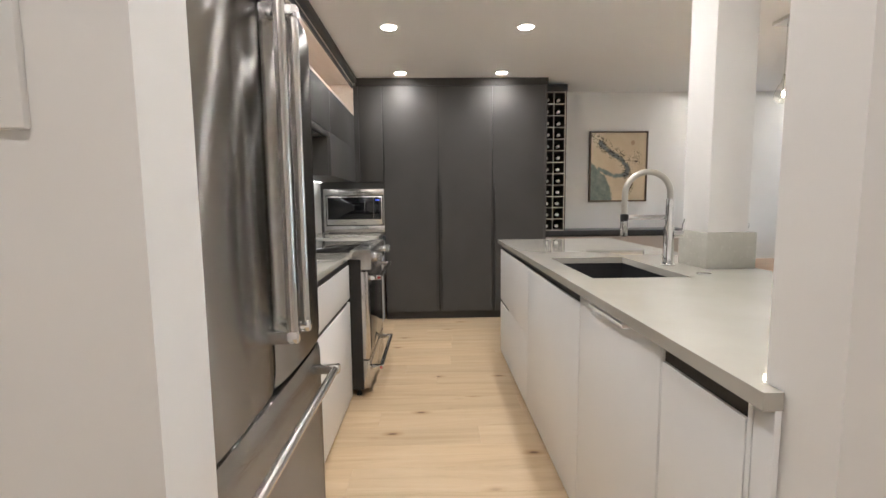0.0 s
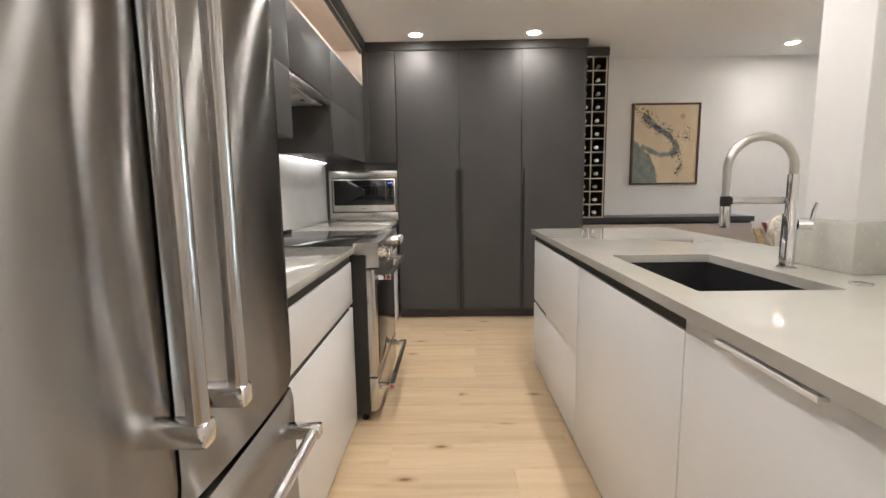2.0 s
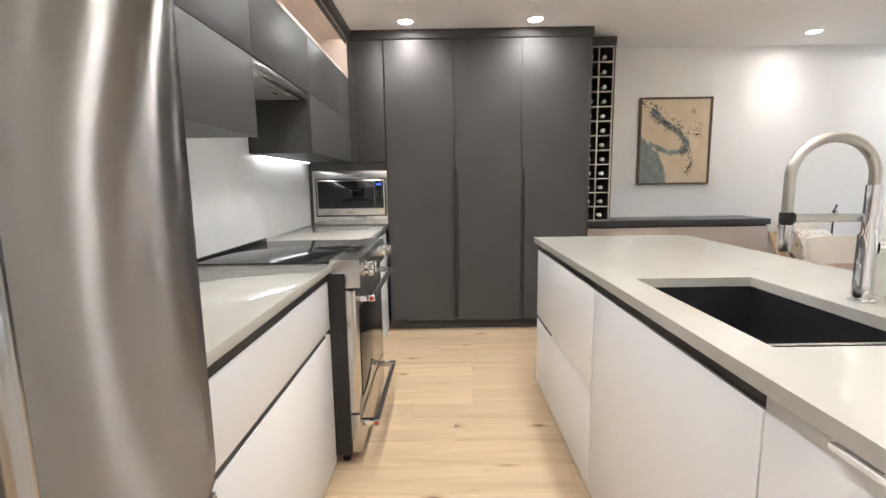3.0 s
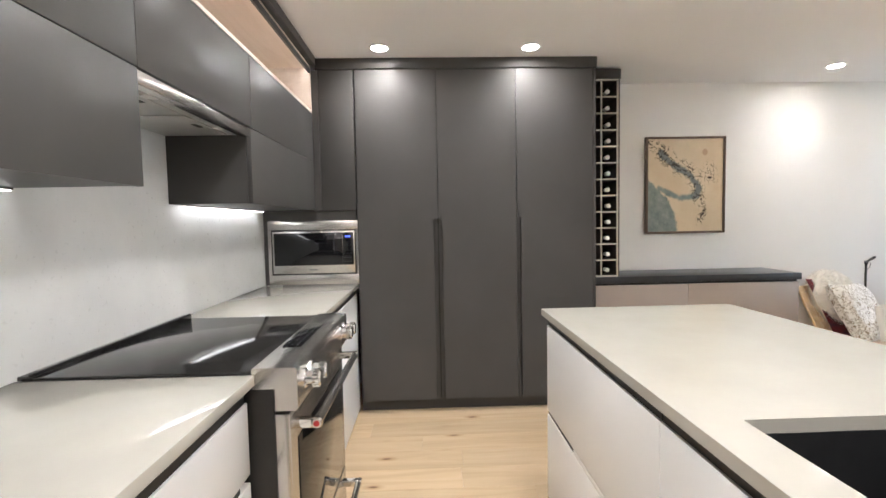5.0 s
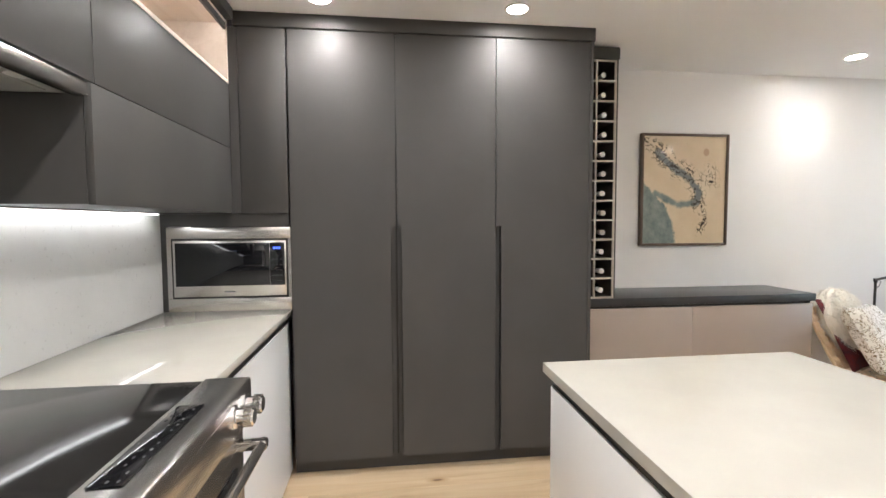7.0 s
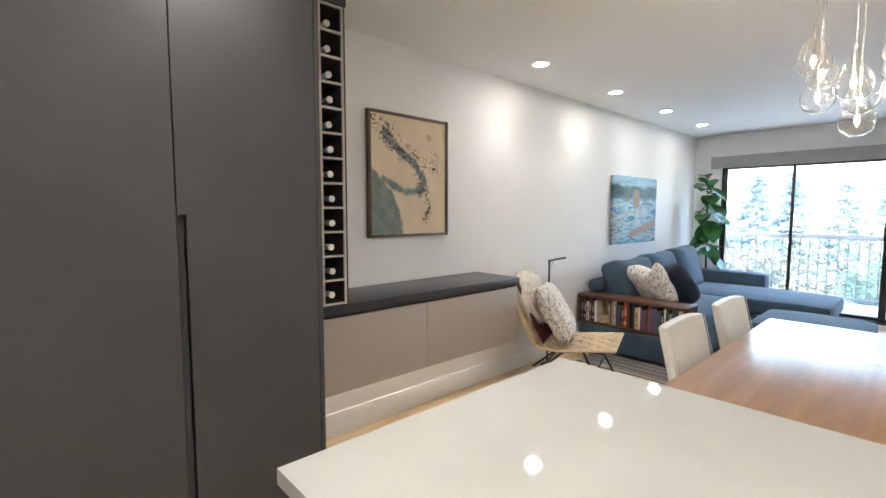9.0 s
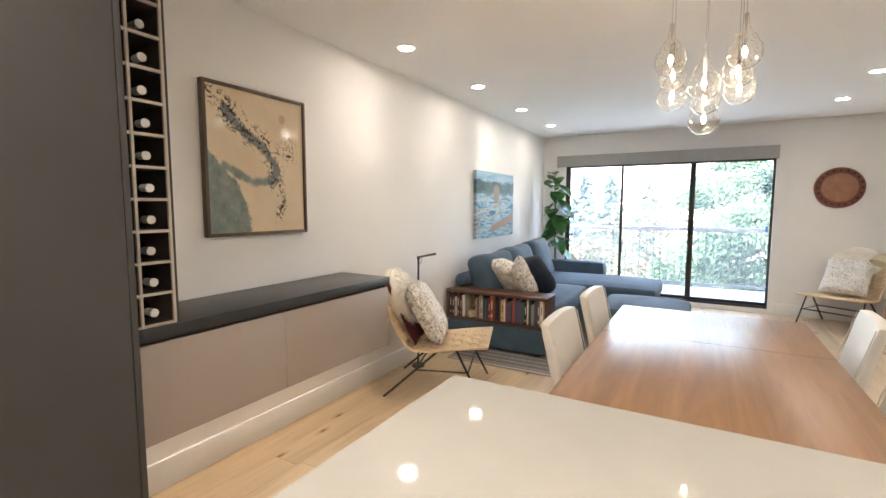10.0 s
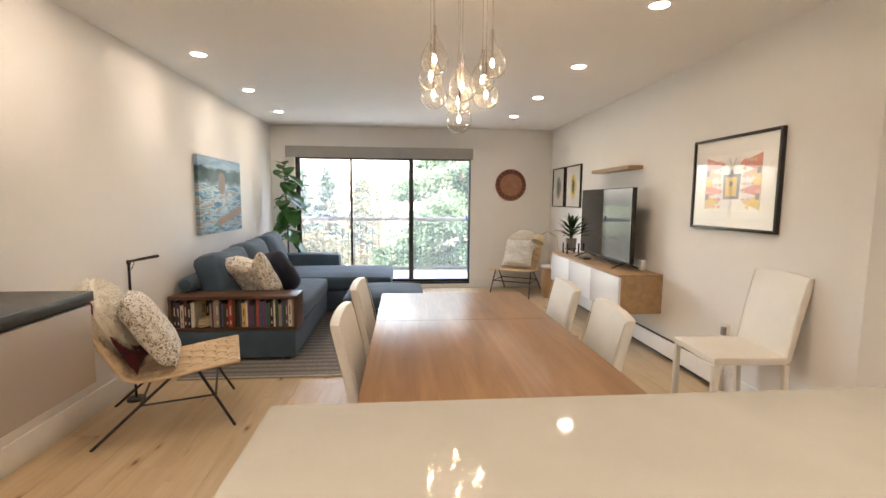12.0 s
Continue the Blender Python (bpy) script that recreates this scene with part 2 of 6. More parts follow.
# ---- building blocks ----
def box(bm, x0, x1, y0, y1, z0, z1, bev=0.0, seg=2):
    vs = [bm.verts.new((x, y, z)) for x in (x0, x1) for y in (y0, y1) for z in (z0, z1)]
    fs = [bm.faces.new([vs[i] for i in q]) for q in ((0, 1, 3, 2), (4, 6, 7, 5), (0, 4, 5, 1), (2, 3, 7, 6), (0, 2, 6, 4), (1, 5, 7, 3))]
    if bev:
        es = list({e for f in fs for e in f.edges})
        bmesh.ops.bevel(bm, geom=es, offset=bev, segments=seg, affect="EDGES", profile=0.5)
    return bm


def boxm(x0, x1, y0, y1, z0, z1, bev=0.0, seg=2):
    return box(bmesh.new(), x0, x1, y0, y1, z0, z1, bev, seg)


def tube(bm, pts, r, seg=10, closed=False):
    """A round bar along points; r is a number or one number a point."""
    pts = [Vector(p) for p in pts]
    rings, up = [], None
    for i, p in enumerate(pts):
        a, b = pts[max(i - 1, 0)], pts[min(i + 1, len(pts) - 1)]
        if closed:
            a, b = pts[i - 1], pts[(i + 1) % len(pts)]
        d = (b - a).normalized()
        if up is None:
            up = Vector((0, 0, 1)) if abs(d.z) < 0.9 else Vector((1, 0, 0))
        s = d.cross(up).normalized()
        up = s.cross(d).normalized()
        rr = r[i] if isinstance(r, (list, tuple)) else r
        rings.append([bm.verts.new(p + rr * (math.cos(6.28318 * k / seg) * s + math.sin(6.28318 * k / seg) * up)) for k in range(seg)])
    n = len(rings)
    for i in range(n if closed else n - 1):
        for k in range(seg):
            bm.faces.new((rings[i][k], rings[i][(k + 1) % seg], rings[(i + 1) % n][(k + 1) % seg], rings[(i + 1) % n][k]))
    if not closed:
        bm.faces.new(rings[0][::-1])
        bm.faces.new(rings[-1])
    return bm


def tubem(pts, r, seg=10, closed=False):
    return tube(bmesh.new(), pts, r, seg, closed)


def lathe(bm, prof, c=(0, 0, 0), seg=24, axis="z"):
    """A profile of (radius, height) turned round an axis through c."""
    def at(r, h, a):
        u, w = r * math.cos(a), r * math.sin(a)
        return Vector(c) + Vector({"z": (u, w, h), "x": (h, u, w), "y": (w, h, u)}[axis])
    rings = [[bm.verts.new(at(max(r, 1e-4), h, 6.28318 * k / seg)) for k in range(seg)] for r, h in prof]
    for a, b in zip(rings, rings[1:]):
        for k in range(seg):
            bm.faces.new((a[k], a[(k + 1) % seg], b[(k + 1) % seg], b[k]))
    bm.faces.new(rings[0][::-1])
    bm.faces.new(rings[-1])
    return bm


def lathem(prof, c=(0, 0, 0), seg=24, axis="z"):
    return lathe(bmesh.new(), prof, c, seg, axis)


def pillow(sx, sy, sz, m=None, n=14, puff=1.0, rough=0.0, blunt=0.0, chop=0.0):
    """A stuffed cushion, sx by sy with thickness sz: plump in the middle, drawn out to pointed corners and a seam."""
    bm = bmesh.new()
    top = {}
    for side in (1, -1):
        for i in range(n + 1):
            for j in range(n + 1):
                u, v = 2 * i / n - 1, 2 * j / n - 1
                edge = max(0.0, (1 - u ** 4) * (1 - v ** 4)) ** (0.5 * puff)
                pinch = (1 - 0.06 * (1 - u * u * v * v) * max(abs(u), abs(v)) ** 6) * (1 - blunt * u * u * v * v)
                dip = chop * math.exp(-((u + 0.30) / 0.42) ** 2) * max(0.0, v) ** 2
                w = noise.noise(Vector((u * 2.1, v * 2.1, side * 3 + sx * 9))) * rough
                z = side * sz / 2 * edge * (1 + w)
                if side == -1 and (i in (0, n) or j in (0, n)):
                    top[(side, i, j)] = top[(1, i, j)]
                else:
                    top[(side, i, j)] = bm.verts.new((u * sx / 2 * pinch, v * sy / 2 * pinch - dip, z * (1 - 2.5 * dip)))
        for i in range(n):
            for j in range(n):
                q = [top[(side, i, j)], top[(side, i + 1, j)], top[(side, i + 1, j + 1)], top[(side, i, j + 1)]]
                bm.faces.new(q if side == 1 else q[::-1])
    if m is not None:
        bm.transform(m)
    return bm


def cushion(x0, x1, y0, y1, z0, z1, r=0.05, crown=0.03, m=None):
    """An upholstered block with soft edges and a crowned top."""
    bm = bmesh.new()
    box(bm, x0, x1, y0, y1, z0, z1)
    bmesh.ops.subdivide_edges(bm, edges=bm.edges[:], cuts=7, use_grid_fill=True)
    cx, cy, cz = (x0 + x1) / 2, (y0 + y1) / 2, (z0 + z1) / 2
    hx, hy, hz = (x1 - x0) / 2, (y1 - y0) / 2, (z1 - z0) / 2
    for v in bm.verts:
        d = Vector((v.co.x - cx, v.co.y - cy, v.co.z - cz))
        core = Vector((max(-hx + r, min(hx - r, d.x)), max(-hy + r, min(hy - r, d.y)), max(-hz + r, min(hz - r, d.z))))
        out = d - core
        if out.length > 1e-6:
            d = core + out.normalized() * r * min(1.0, out.length / r)
        u, w, t = d.x / hx, d.y / hy, d.z / hz
        g = crown * (1 - u * u) * (1 - w * w) * t
        d.z += g + 0.004 * noise.noise(Vector((d.x * 5 + cx, d.y * 5 + cy, d.z * 5)))
        v.co = Vector((cx, cy, cz)) + d
    if m is not None:
        bm.transform(m)
    return bm


def link(name, bm, mats, smooth=True, outward=True):
    if outward:
        bmesh.ops.recalc_face_normals(bm, faces=bm.faces[:])
    me = bpy.data.meshes.new(name)
    bm.to_mesh(me)
    bm.free()
    for m in mats if isinstance(mats, (list, tuple)) else [mats]:
        me.materials.append(m)
    if smooth:
        me.polygons.foreach_set("use_smooth", [True] * len(me.polygons))
        ways = {}
        for p in me.polygons:
            k = max(range(3), key=lambda i: abs(p.normal[i]))
            if abs(p.normal[k]) > 0.9999:
                ways.setdefault((k, p.normal[k] > 0), []).append(p)
        if len(ways) == 6:
            for ps_ in ways.values():
                for p in ps_:
                    p.use_smooth = False
        me.set_sharp_from_angle(angle=radians(38))
    return new(name, me)


def part(name, bm, mat, parent, label="", outward=True):
    ob = link(name, bm, mat, True, outward)
    ob.parent = parent
    if parent.type == "EMPTY":
        ob.matrix_parent_inverse = parent.matrix_basis.inverted()
    return tagged(ob, label) if label else ob


def same_part(name, src, parent, m):
    """Another piece on the mesh of src, at pose m."""
    ob = new(name, src.data)
    ob.parent = parent
    if parent.type == "EMPTY":
        ob.matrix_parent_inverse = parent.matrix_basis.inverted()
    ob.matrix_basis = m
    return ob


def thing(name, label, category, at=(0, 0, 0), group=""):
    return place_at(tagged(new(name), label, category, group), at)


def place_at(ob, at):
    ob.matrix_basis = Matrix.Translation(at)
    return ob


def solid(name, bm, mat, label, category, group=""):
    return tagged(link(name, bm, mat), label, category, group)


def structure(name, bm, mat, label, category):
    return tagged(link(name, bm, mat), label, category, "", "structure")




# ---- the large structure ----
H = 2.42                       # ceiling
NORTH, SOUTH, EAST, WEST = 5.25, 1.05, 7.44, -1.13
DY0, DY1, DZ0, DZ1 = 2.30, 4.91, 0.06, 2.03   # opening of the sliding door

structure("wall_north", boxm(WEST - 0.15, EAST + 0.15, NORTH, NORTH + 0.15, 0, H), M_WALL, "long plain off-white painted wall with framed pictures", "wall")
structure("wall_west", boxm(WEST - 0.15, WEST, 0.70, NORTH, 0, H), M_WALL, "off-white painted kitchen wall behind the cabinets", "wall")
bm = bmesh.new()
box(bm, EAST, EAST + 0.15, SOUTH - 0.15, DY0, 0, H)
box(bm, EAST, EAST + 0.15, DY1, NORTH, 0, H)
box(bm, EAST, EAST + 0.15, DY0, DY1, DZ1, H)
box(bm, EAST, EAST + 0.15, DY0, DY1, 0, DZ0)
structure("wall_east", bm, M_WALL, "off-white window wall with the sliding balcony door", "wall")
structure("wall_south", boxm(2.53, EAST, SOUTH - 0.15, SOUTH, 0, H), M_WALL, "off-white living room wall behind the television", "wall")
structure("wall_return", boxm(2.53, 2.68, 0.58, SOUTH - 0.15, 0, H), M_WALL, "short off-white return of the dining room wall", "wall")
structure("wall_opening_east", boxm(0.585, 2.53, 0.59, 0.73, 0, H), M_WALL, "off-white wall end beside the kitchen opening", "wall")
structure("wall_opening_west", boxm(WEST - 0.15, -0.305, 0.571, 0.70, 0, H), M_WALL, "off-white wall end beside the refrigerator", "wall")
structure("wall_hall_south", boxm(WEST - 0.15, 1.75, -1.45, -1.30, 0, H), M_WALL, "plain off-white hall wall", "wall")
structure("wall_hall_west", boxm(WEST - 0.15, WEST, -1.30, 0.571, 0, H), M_WALL, "plain off-white hall side wall", "wall")
structure("wall_hall_east", boxm(1.60, 1.75, -1.30, 0.59, 0, H), M_WALL, "plain off-white hall side wall", "wall")
structure("ceiling", boxm(WEST - 0.15, EAST + 0.15, -1.45, NORTH + 0.15, H, H + 0.15), M_CEIL, "smooth white painted ceiling with recessed downlights", "ceiling")
subfloor = structure("floor", boxm(WEST - 0.15, EAST + 0.15, -1.45, NORTH + 0.15, -0.16, -0.012), M_WALNUT, "wide-plank pale knotty oak floor", "floor")


def skirting(name, x0, x1, y0, y1, h=0.145):
    bm = boxm(x0, x1, y0, y1, 0, h, 0.004)
    return structure(name, bm, M_TRIM, "white painted baseboard along the wall", "baseboard")


skirting("baseboard_north", 1.20, EAST - 0.02, NORTH - 0.016, NORTH)
skirting("baseboard_east", EAST - 0.016, EAST, SOUTH + 0.09, DY0 - 0.06)
skirting("baseboard_south", 2.55, 3.44, SOUTH, SOUTH + 0.016)

# structural post that rises from the island, with its upstand
bm = boxm(1.222, 1.402, 1.955, 2.155, 1.068, H, 0.006)
post = structure("post", bm, M_WALL, "square off-white painted post rising from the island", "post")
structure("post_upstand", boxm(1.214, 1.432, 1.94, 2.168, 0.911, 1.068, 0.003), surface("grey_green_tile", (0.47, 0.46, 0.40), (0.54, 0.53, 0.47), 0.25, 9, 60, 0.03), "pale grey tiled upstand round the post", "trim")

# electric panel cover on the hall face
panel = thing("panel_cover", "white metal panel cover with a round latch on the hall wall", "panel cover", (-0.62, 0.571, 1.30))
part("cover", boxm(-0.86, -0.425, 0.559, 0.571, 1.30, 1.80, 0.004), M_TRIM, panel)
part("latch", lathem([(0.0135, 0.001), (0.0135, -0.004), (0.011, -0.009), (0.001, -0.011)], (-0.462, 0.559, 1.335), 20, "y"), plain("dull_metal_latch", (0.22, 0.21, 0.20), 0.35, 0.6), panel, "round brushed metal latch")


# ---- downlights ----
def downlight(x, y, watts, cone=168):
    d = thing("downlight", "round recessed ceiling downlight, lit warm white", "downlight", (x, y, H), "recessed ceiling downlights")
    part("trim_ring", lathem([(0.048, -0.001), (0.050, -0.006), (0.060, -0.005), (0.064, -0.001)], (x, y, H), 28), M_TRIM, d)
    part("lens", lathem([(0.001, -0.0045), (0.048, -0.0045), (0.0475, -0.002)], (x, y, H), 28), M_LAMP, d, "glowing frosted lens")
    la = new("downlight_beam", bpy.data.lights.new("downlight_beam", "SPOT"))
    la.data.energy, la.data.color, la.data.spot_size, la.data.spot_blend = watts, WARM, radians(cone), 1.0
    la.data.shadow_soft_size = 0.045
    la.matrix_basis = look((x, y, H - 0.012), (x, y, 0))


for lx in (3.06, 4.19, 5.30, 6.41):
    downlight(lx, 4.85, 0.74 * W_LIVING, 118)
for lx in (3.015, 4.18, 5.30, 6.36):
    downlight(lx, 1.92, W_LIVING, 112)
for ly in (4.45, 3.32, 2.19, 1.06):
    downlight(-0.25, ly, W_KITCHEN)
    downlight(0.705, ly, W_KITCHEN)
# unseen hall downlight, added and doubled to brighten the wall end
downlight(0.15, -0.45, 2.0 * W_KITCHEN)


# ---- sliding balcony door ----
slide = thing("sliding_door", "dark bronze aluminium sliding glass balcony door", "door", (7.52, 3.6, DZ0))
slide["kind"] = "structure"
slide.name = "door_1"
fx0, fx1 = 7.475, 7.575
part("sill_track", boxm(fx0 - 0.02, fx1 + 0.02, DY0, DY1, DZ0, DZ0 + 0.03, 0.003), M_ALU, slide)
part("head_track", boxm(fx0 - 0.01, fx1 + 0.01, DY0, DY1, DZ1 - 0.05, DZ1, 0.003), M_ALU, slide)
for y0, y1 in ((DY0, DY0 + 0.012), (DY1 - 0.045, DY1)):
    part("jamb", boxm(fx0, fx1, y0, y1, DZ0 + 0.03, DZ1 - 0.05, 0.003), M_ALU, slide)


def sash(y0, y1, x, stile0, stile1):
    s = part("sash", boxm(x - 0.016, x + 0.016, y0, y1, DZ0 + 0.031, DZ0 + 0.070, 0.003), M_ALU, slide)
    part("top_rail", boxm(x - 0.016, x + 0.016, y0, y1, DZ1 - 0.088, DZ1 - 0.051, 0.003), M_ALU, s)
    part("stile", boxm(x - 0.017, x + 0.017, y0, y0 + stile0, DZ0 + 0.0705, DZ1 - 0.0885, 0.003), M_ALU, s)
    part("stile", boxm(x - 0.017, x + 0.017, y1 - stile1, y1, DZ0 + 0.0705, DZ1 - 0.0885, 0.003), M_ALU, s)
    g = part("pane", boxm(x - 0.003, x + 0.003, y0 + stile0 - 0.004, y1 - stile1 + 0.004, DZ0 + 0.066, DZ1 - 0.083), M_PANE, s)
    g.visible_shadow = False
    return s


sash(DY0 + 0.012, 3.235, 7.505, 0.014, 0.065)
sash(3.185, 4.125, 7.545, 0.055, 0.03)
sash(4.085, DY1 - 0.045, 7.505, 0.035, 0.02)
part("pull", boxm(7.455, 7.487, 3.168, 3.24, 0.97, 1.20, 0.008), M_BLACK, slide, "black pull handle")
part("latch_tab", boxm(7.462, 7.489, 2.345, 2.37, 1.05, 1.12, 0.004), plain("blue_sticker", (0.02, 0.12, 0.5), 0.4), slide, "small blue tab")

val = thing("blind_valance", "grey fabric roller blind valance over the balcony door", "blind", (7.40, 3.65, 1.95))
part("fascia", boxm(7.34, 7.352, 2.285, 5.02, 1.955, 2.115, 0.003), M_VAL, val)
part("top_board", boxm(7.352, EAST, 2.285, 5.02, 2.103, 2.115), M_VAL, val)
for y in (2.285, 5.012):
    part("end_cap", boxm(7.352, EAST, y, y + 0.008, 1.955, 2.103), M_VAL, val)
part("roller", tubem([(7.395, 2.30, 2.04), (7.395, 5.005, 2.04)], 0.03, 12), M_VAL, val)


# ---- kitchen: wall run ----
def bulged_door(x0, x1, y0, y1, z0, z1, bulge):
    """A steel door whose face swells slightly outwards, with rounded edges."""
    bm = boxm(x0, x1, y0, y1, z0, z1)
    bmesh.ops.subdivide_edges(bm, edges=[e for e in bm.edges if abs(e.verts[0].co.x - e.verts[1].co.x) < 1e-6], cuts=23, use_grid_fill=True)
    for v in bm.verts:
        if v.co.x > x1 - 1e-5:
            u, w = 2 * (v.co.y - y0) / (y1 - y0) - 1, 2 * (v.co.z - z0) / (z1 - z0) - 1
            wave = 0.0075 * noise.noise(Vector((0.4, v.co.y * 3.1, v.co.z * 1.7))) + 0.0022 * noise.noise(Vector((2.4, v.co.y * 8.0, v.co.z * 3.4)))
            v.co.x += bulge * (1 - u * u) * (1 - 0.3 * w * w) - 0.006 * (abs(u) ** 14 + abs(w) ** 30) + wave * (1 - u ** 6) * (1 - w ** 8)
    return bm


FRX, FRY0, FRY1 = -0.363, 0.704, 1.608        # faces and sides of the refrigerator
FRM = (FRY0 + FRY1) / 2
fridge = thing("refrigerator", "stainless steel french-door refrigerator with tubular handles", "refrigerator", (-0.75, FRM, 0))
part("cabinet_body", boxm(WEST + 0.02, FRX - 0.078, FRY0, FRY1, 0.03, 1.775, 0.004), plain("grey_appliance_paint", (0.10, 0.10, 0.10), 0.45), fridge, "dark grey body")
part("toe_grille", boxm(WEST + 0.1, FRX - 0.103, FRY0 + 0.012, FRY1 - 0.012, 0.0, 0.055), M_BLACK, fridge)
for y0, y1, hy in ((FRY0 + 0.003, FRM - 0.0045, 1.104), (FRM + 0.0045, FRY1 - 0.002, 1.211)):
    d = part("door", bulged_door(FRX - 0.075, FRX, y0, y1, 0.738, 1.765, 0.012), M_STEEL_V, fridge)
    part("handle", tubem([(FRX + 0.059, hy, z) for z in (0.882, 1.69)], 0.0135, 20), M_STEEL_Z, d, "round brushed steel bar handle")
    for z in (0.890, 1.683):
        part("bracket", boxm(FRX - 0.008, FRX + 0.074, hy - 0.015, hy + 0.015, z - 0.016, z + 0.016, 0.005), M_CHROME, d, "polished end bracket")
fd = part("freezer_drawer", bulged_door(FRX - 0.075, FRX, FRY0 + 0.003, FRY1 - 0.002, 0.075, 0.722, 0.008), M_STEEL_V, fridge)
part("handle", tubem([(FRX + 0.059, y, 0.642) for y in (0.755, 1.558)], 0.0135, 20), M_STEEL_H, fd, "round brushed steel bar handle")
for y in (0.763, 1.550):
    part("bracket", boxm(FRX - 0.008, FRX + 0.074, y - 0.016, y + 0.016, 0.627, 0.657, 0.005), M_CHROME, fd, "polished end bracket")
part("door_gasket", boxm(FRX - 0.076, FRX - 0.030, FRM - 0.0044, FRM + 0.0044, 0.739, 1.764), M_BLACK, fridge, "black rubber door seal")
part("drawer_gasket", boxm(FRX - 0.063, FRX - 0.023, FRY0 + 0.01, FRY1 - 0.01, 0.722, 0.738), M_BLACK, fridge)


def base_unit(name, label, x0, x1, y0, y1, facing, fronts, slot, body=0.862):
    """A base cabinet: carcase, plinth, recessed black finger channel under the worktop, and its fronts (y0, y1, z0, z1)."""
    c = thing(name, label, "cabinet", ((x0 + x1) / 2, (y0 + y1) / 2, 0), "white kitchen base units")
    inner = x1 - 0.022 if facing > 0 else x0 + 0.022
    a, b = (x0, inner) if facing > 0 else (inner, x1)
    part("carcase", boxm(a, b, y0 + 0.001, y1 - 0.001, 0.05, body), M_WHITE, c)
    part("plinth", boxm(a + 0.008, b - 0.008, y0 + 0.002, y1 - 0.002, 0.0, 0.05), surface("oak_plinth", (0.20, 0.12, 0.065), (0.28, 0.17, 0.09), 0.5, 8, 90, 0.1), c, "brown wooden plinth")
    for fy0, fy1, z0, z1 in fronts:
        f0, f1 = (inner + 0.002, x1) if facing > 0 else (x0, inner - 0.002)
        part("front", boxm(f0, f1, fy0 + 0.0012, fy1 - 0.0012, z0, z1, 0.0015), M_WHITE, c)
    for sy0, sy1, z0, z1 in slot:
        s0, s1 = (inner + 0.0005, x1 - 0.006) if facing > 0 else (x0 + 0.006, inner - 0.0005)
        part("finger_channel", boxm(s0, s1, sy0, sy1, z0, z1), M_BLACK, c, "black recessed finger channel")
    return c


CF = -0.472                     # faces of the wall run
base_unit("base_cabinet", "white handleless drawer unit beside the refrigerator", WEST, CF, 1.615, 2.757, 1,
          [(1.615, 2.757, 0.635, 0.836), (1.615, 2.757, 0.022, 0.612)], [(1.62, 2.75, 0.837, 0.880), (1.62, 2.70, 0.6125, 0.6345)])
base_unit("base_cabinet", "white handleless unit between the range and the tall cupboards", WEST, CF, 3.542, 4.70, 1,
          [(3.542, 4.70, 0.022, 0.836)], [(3.55, 4.69, 0.837, 0.880)])
solid("worktop", boxm(WEST + 0.002, -0.452, 1.612, 2.762, 0.881, 0.911, 0.002), M_QUARTZ, "off-white quartz worktop beside the range", "worktop")
solid("worktop", boxm(WEST + 0.002, -0.452, 3.537, 4.74, 0.881, 0.911, 0.002), M_QUARTZ, "off-white quartz worktop under the microwave", "worktop")
structure("backsplash", boxm(WEST + 0.0005, WEST + 0.042, 1.612, 4.70, 0.912, 1.76), M_SPLASH, "pale grey slab backsplash behind the range", "backsplash")


def knob(parent, y, z=0.872):
    k = part("knob", lathem([(0.030, 0), (0.030, 0.006), (0.022, 0.010), (0.021, 0.026), (0.024, 0.030), (0.024, 0.044), (0.019, 0.050), (0.001, 0.051)], (-0.338, y, z), 24, "x"), M_CHROME, parent, "polished metal knob")
    bm = bmesh.new()
    for i in range(14):
        a = 6.28318 * i / 14
        box(bm, -0.312, -0.292, y + 0.0235 * math.cos(a) - 0.0022, y + 0.0235 * math.cos(a) + 0.0022, z + 0.0235 * math.sin(a) - 0.0022, z + 0.0235 * math.sin(a) + 0.0022)
    part("knurl", bm, M_SATIN, k)["kind"] = "stuff"
    return k


# slide-in range
rng = thing("range", "stainless steel slide-in electric range with black glass cooktop", "range", (-0.75, 3.15, 0))
RY0, RY1 = 2.766, 3.533
part("body", boxm(WEST + 0.02, -0.405, RY0 + 0.002, RY1 - 0.002, 0.05, 0.898), M_BLACK, rng, "black enamelled sides")
for y in (RY0 + 0.05, RY1 - 0.05):
    for x in (-0.44, -1.02):
        part("foot", lathem([(0.018, 0), (0.018, 0.012), (0.010, 0.014), (0.010, 0.05)], (x, y, 0), 12), M_BLACK, rng)
part("cooktop", boxm(-1.045, -0.463, RY0 - 0.002, RY1 + 0.002, 0.912, 0.920, 0.002), M_COOK, rng, "black ceramic glass cooktop")
bm = bmesh.new()
tube(bm, [(-1.052, RY0 + 0.002, 0.924), (-1.052, RY1 + 0.058, 0.924)], 0.007, 12)
box(bm, -1.087, -1.045, RY0 - 0.002, RY1 + 0.062, 0.911, 0.923, 0.002)
rear = part("rear_trim", bm, plain("black_enamel", (0.012, 0.011, 0.011), 0.10), rng, "glossy black rear trim rail")
for k in range(3):
    part("vent_slot", boxm(-1.076, -1.066, RY0 + 0.05 + 0.25 * k, RY0 + 0.23 + 0.25 * k, 0.9232, 0.9245, 0.0005), M_STEEL_H, rear, "thin bright vent strip")
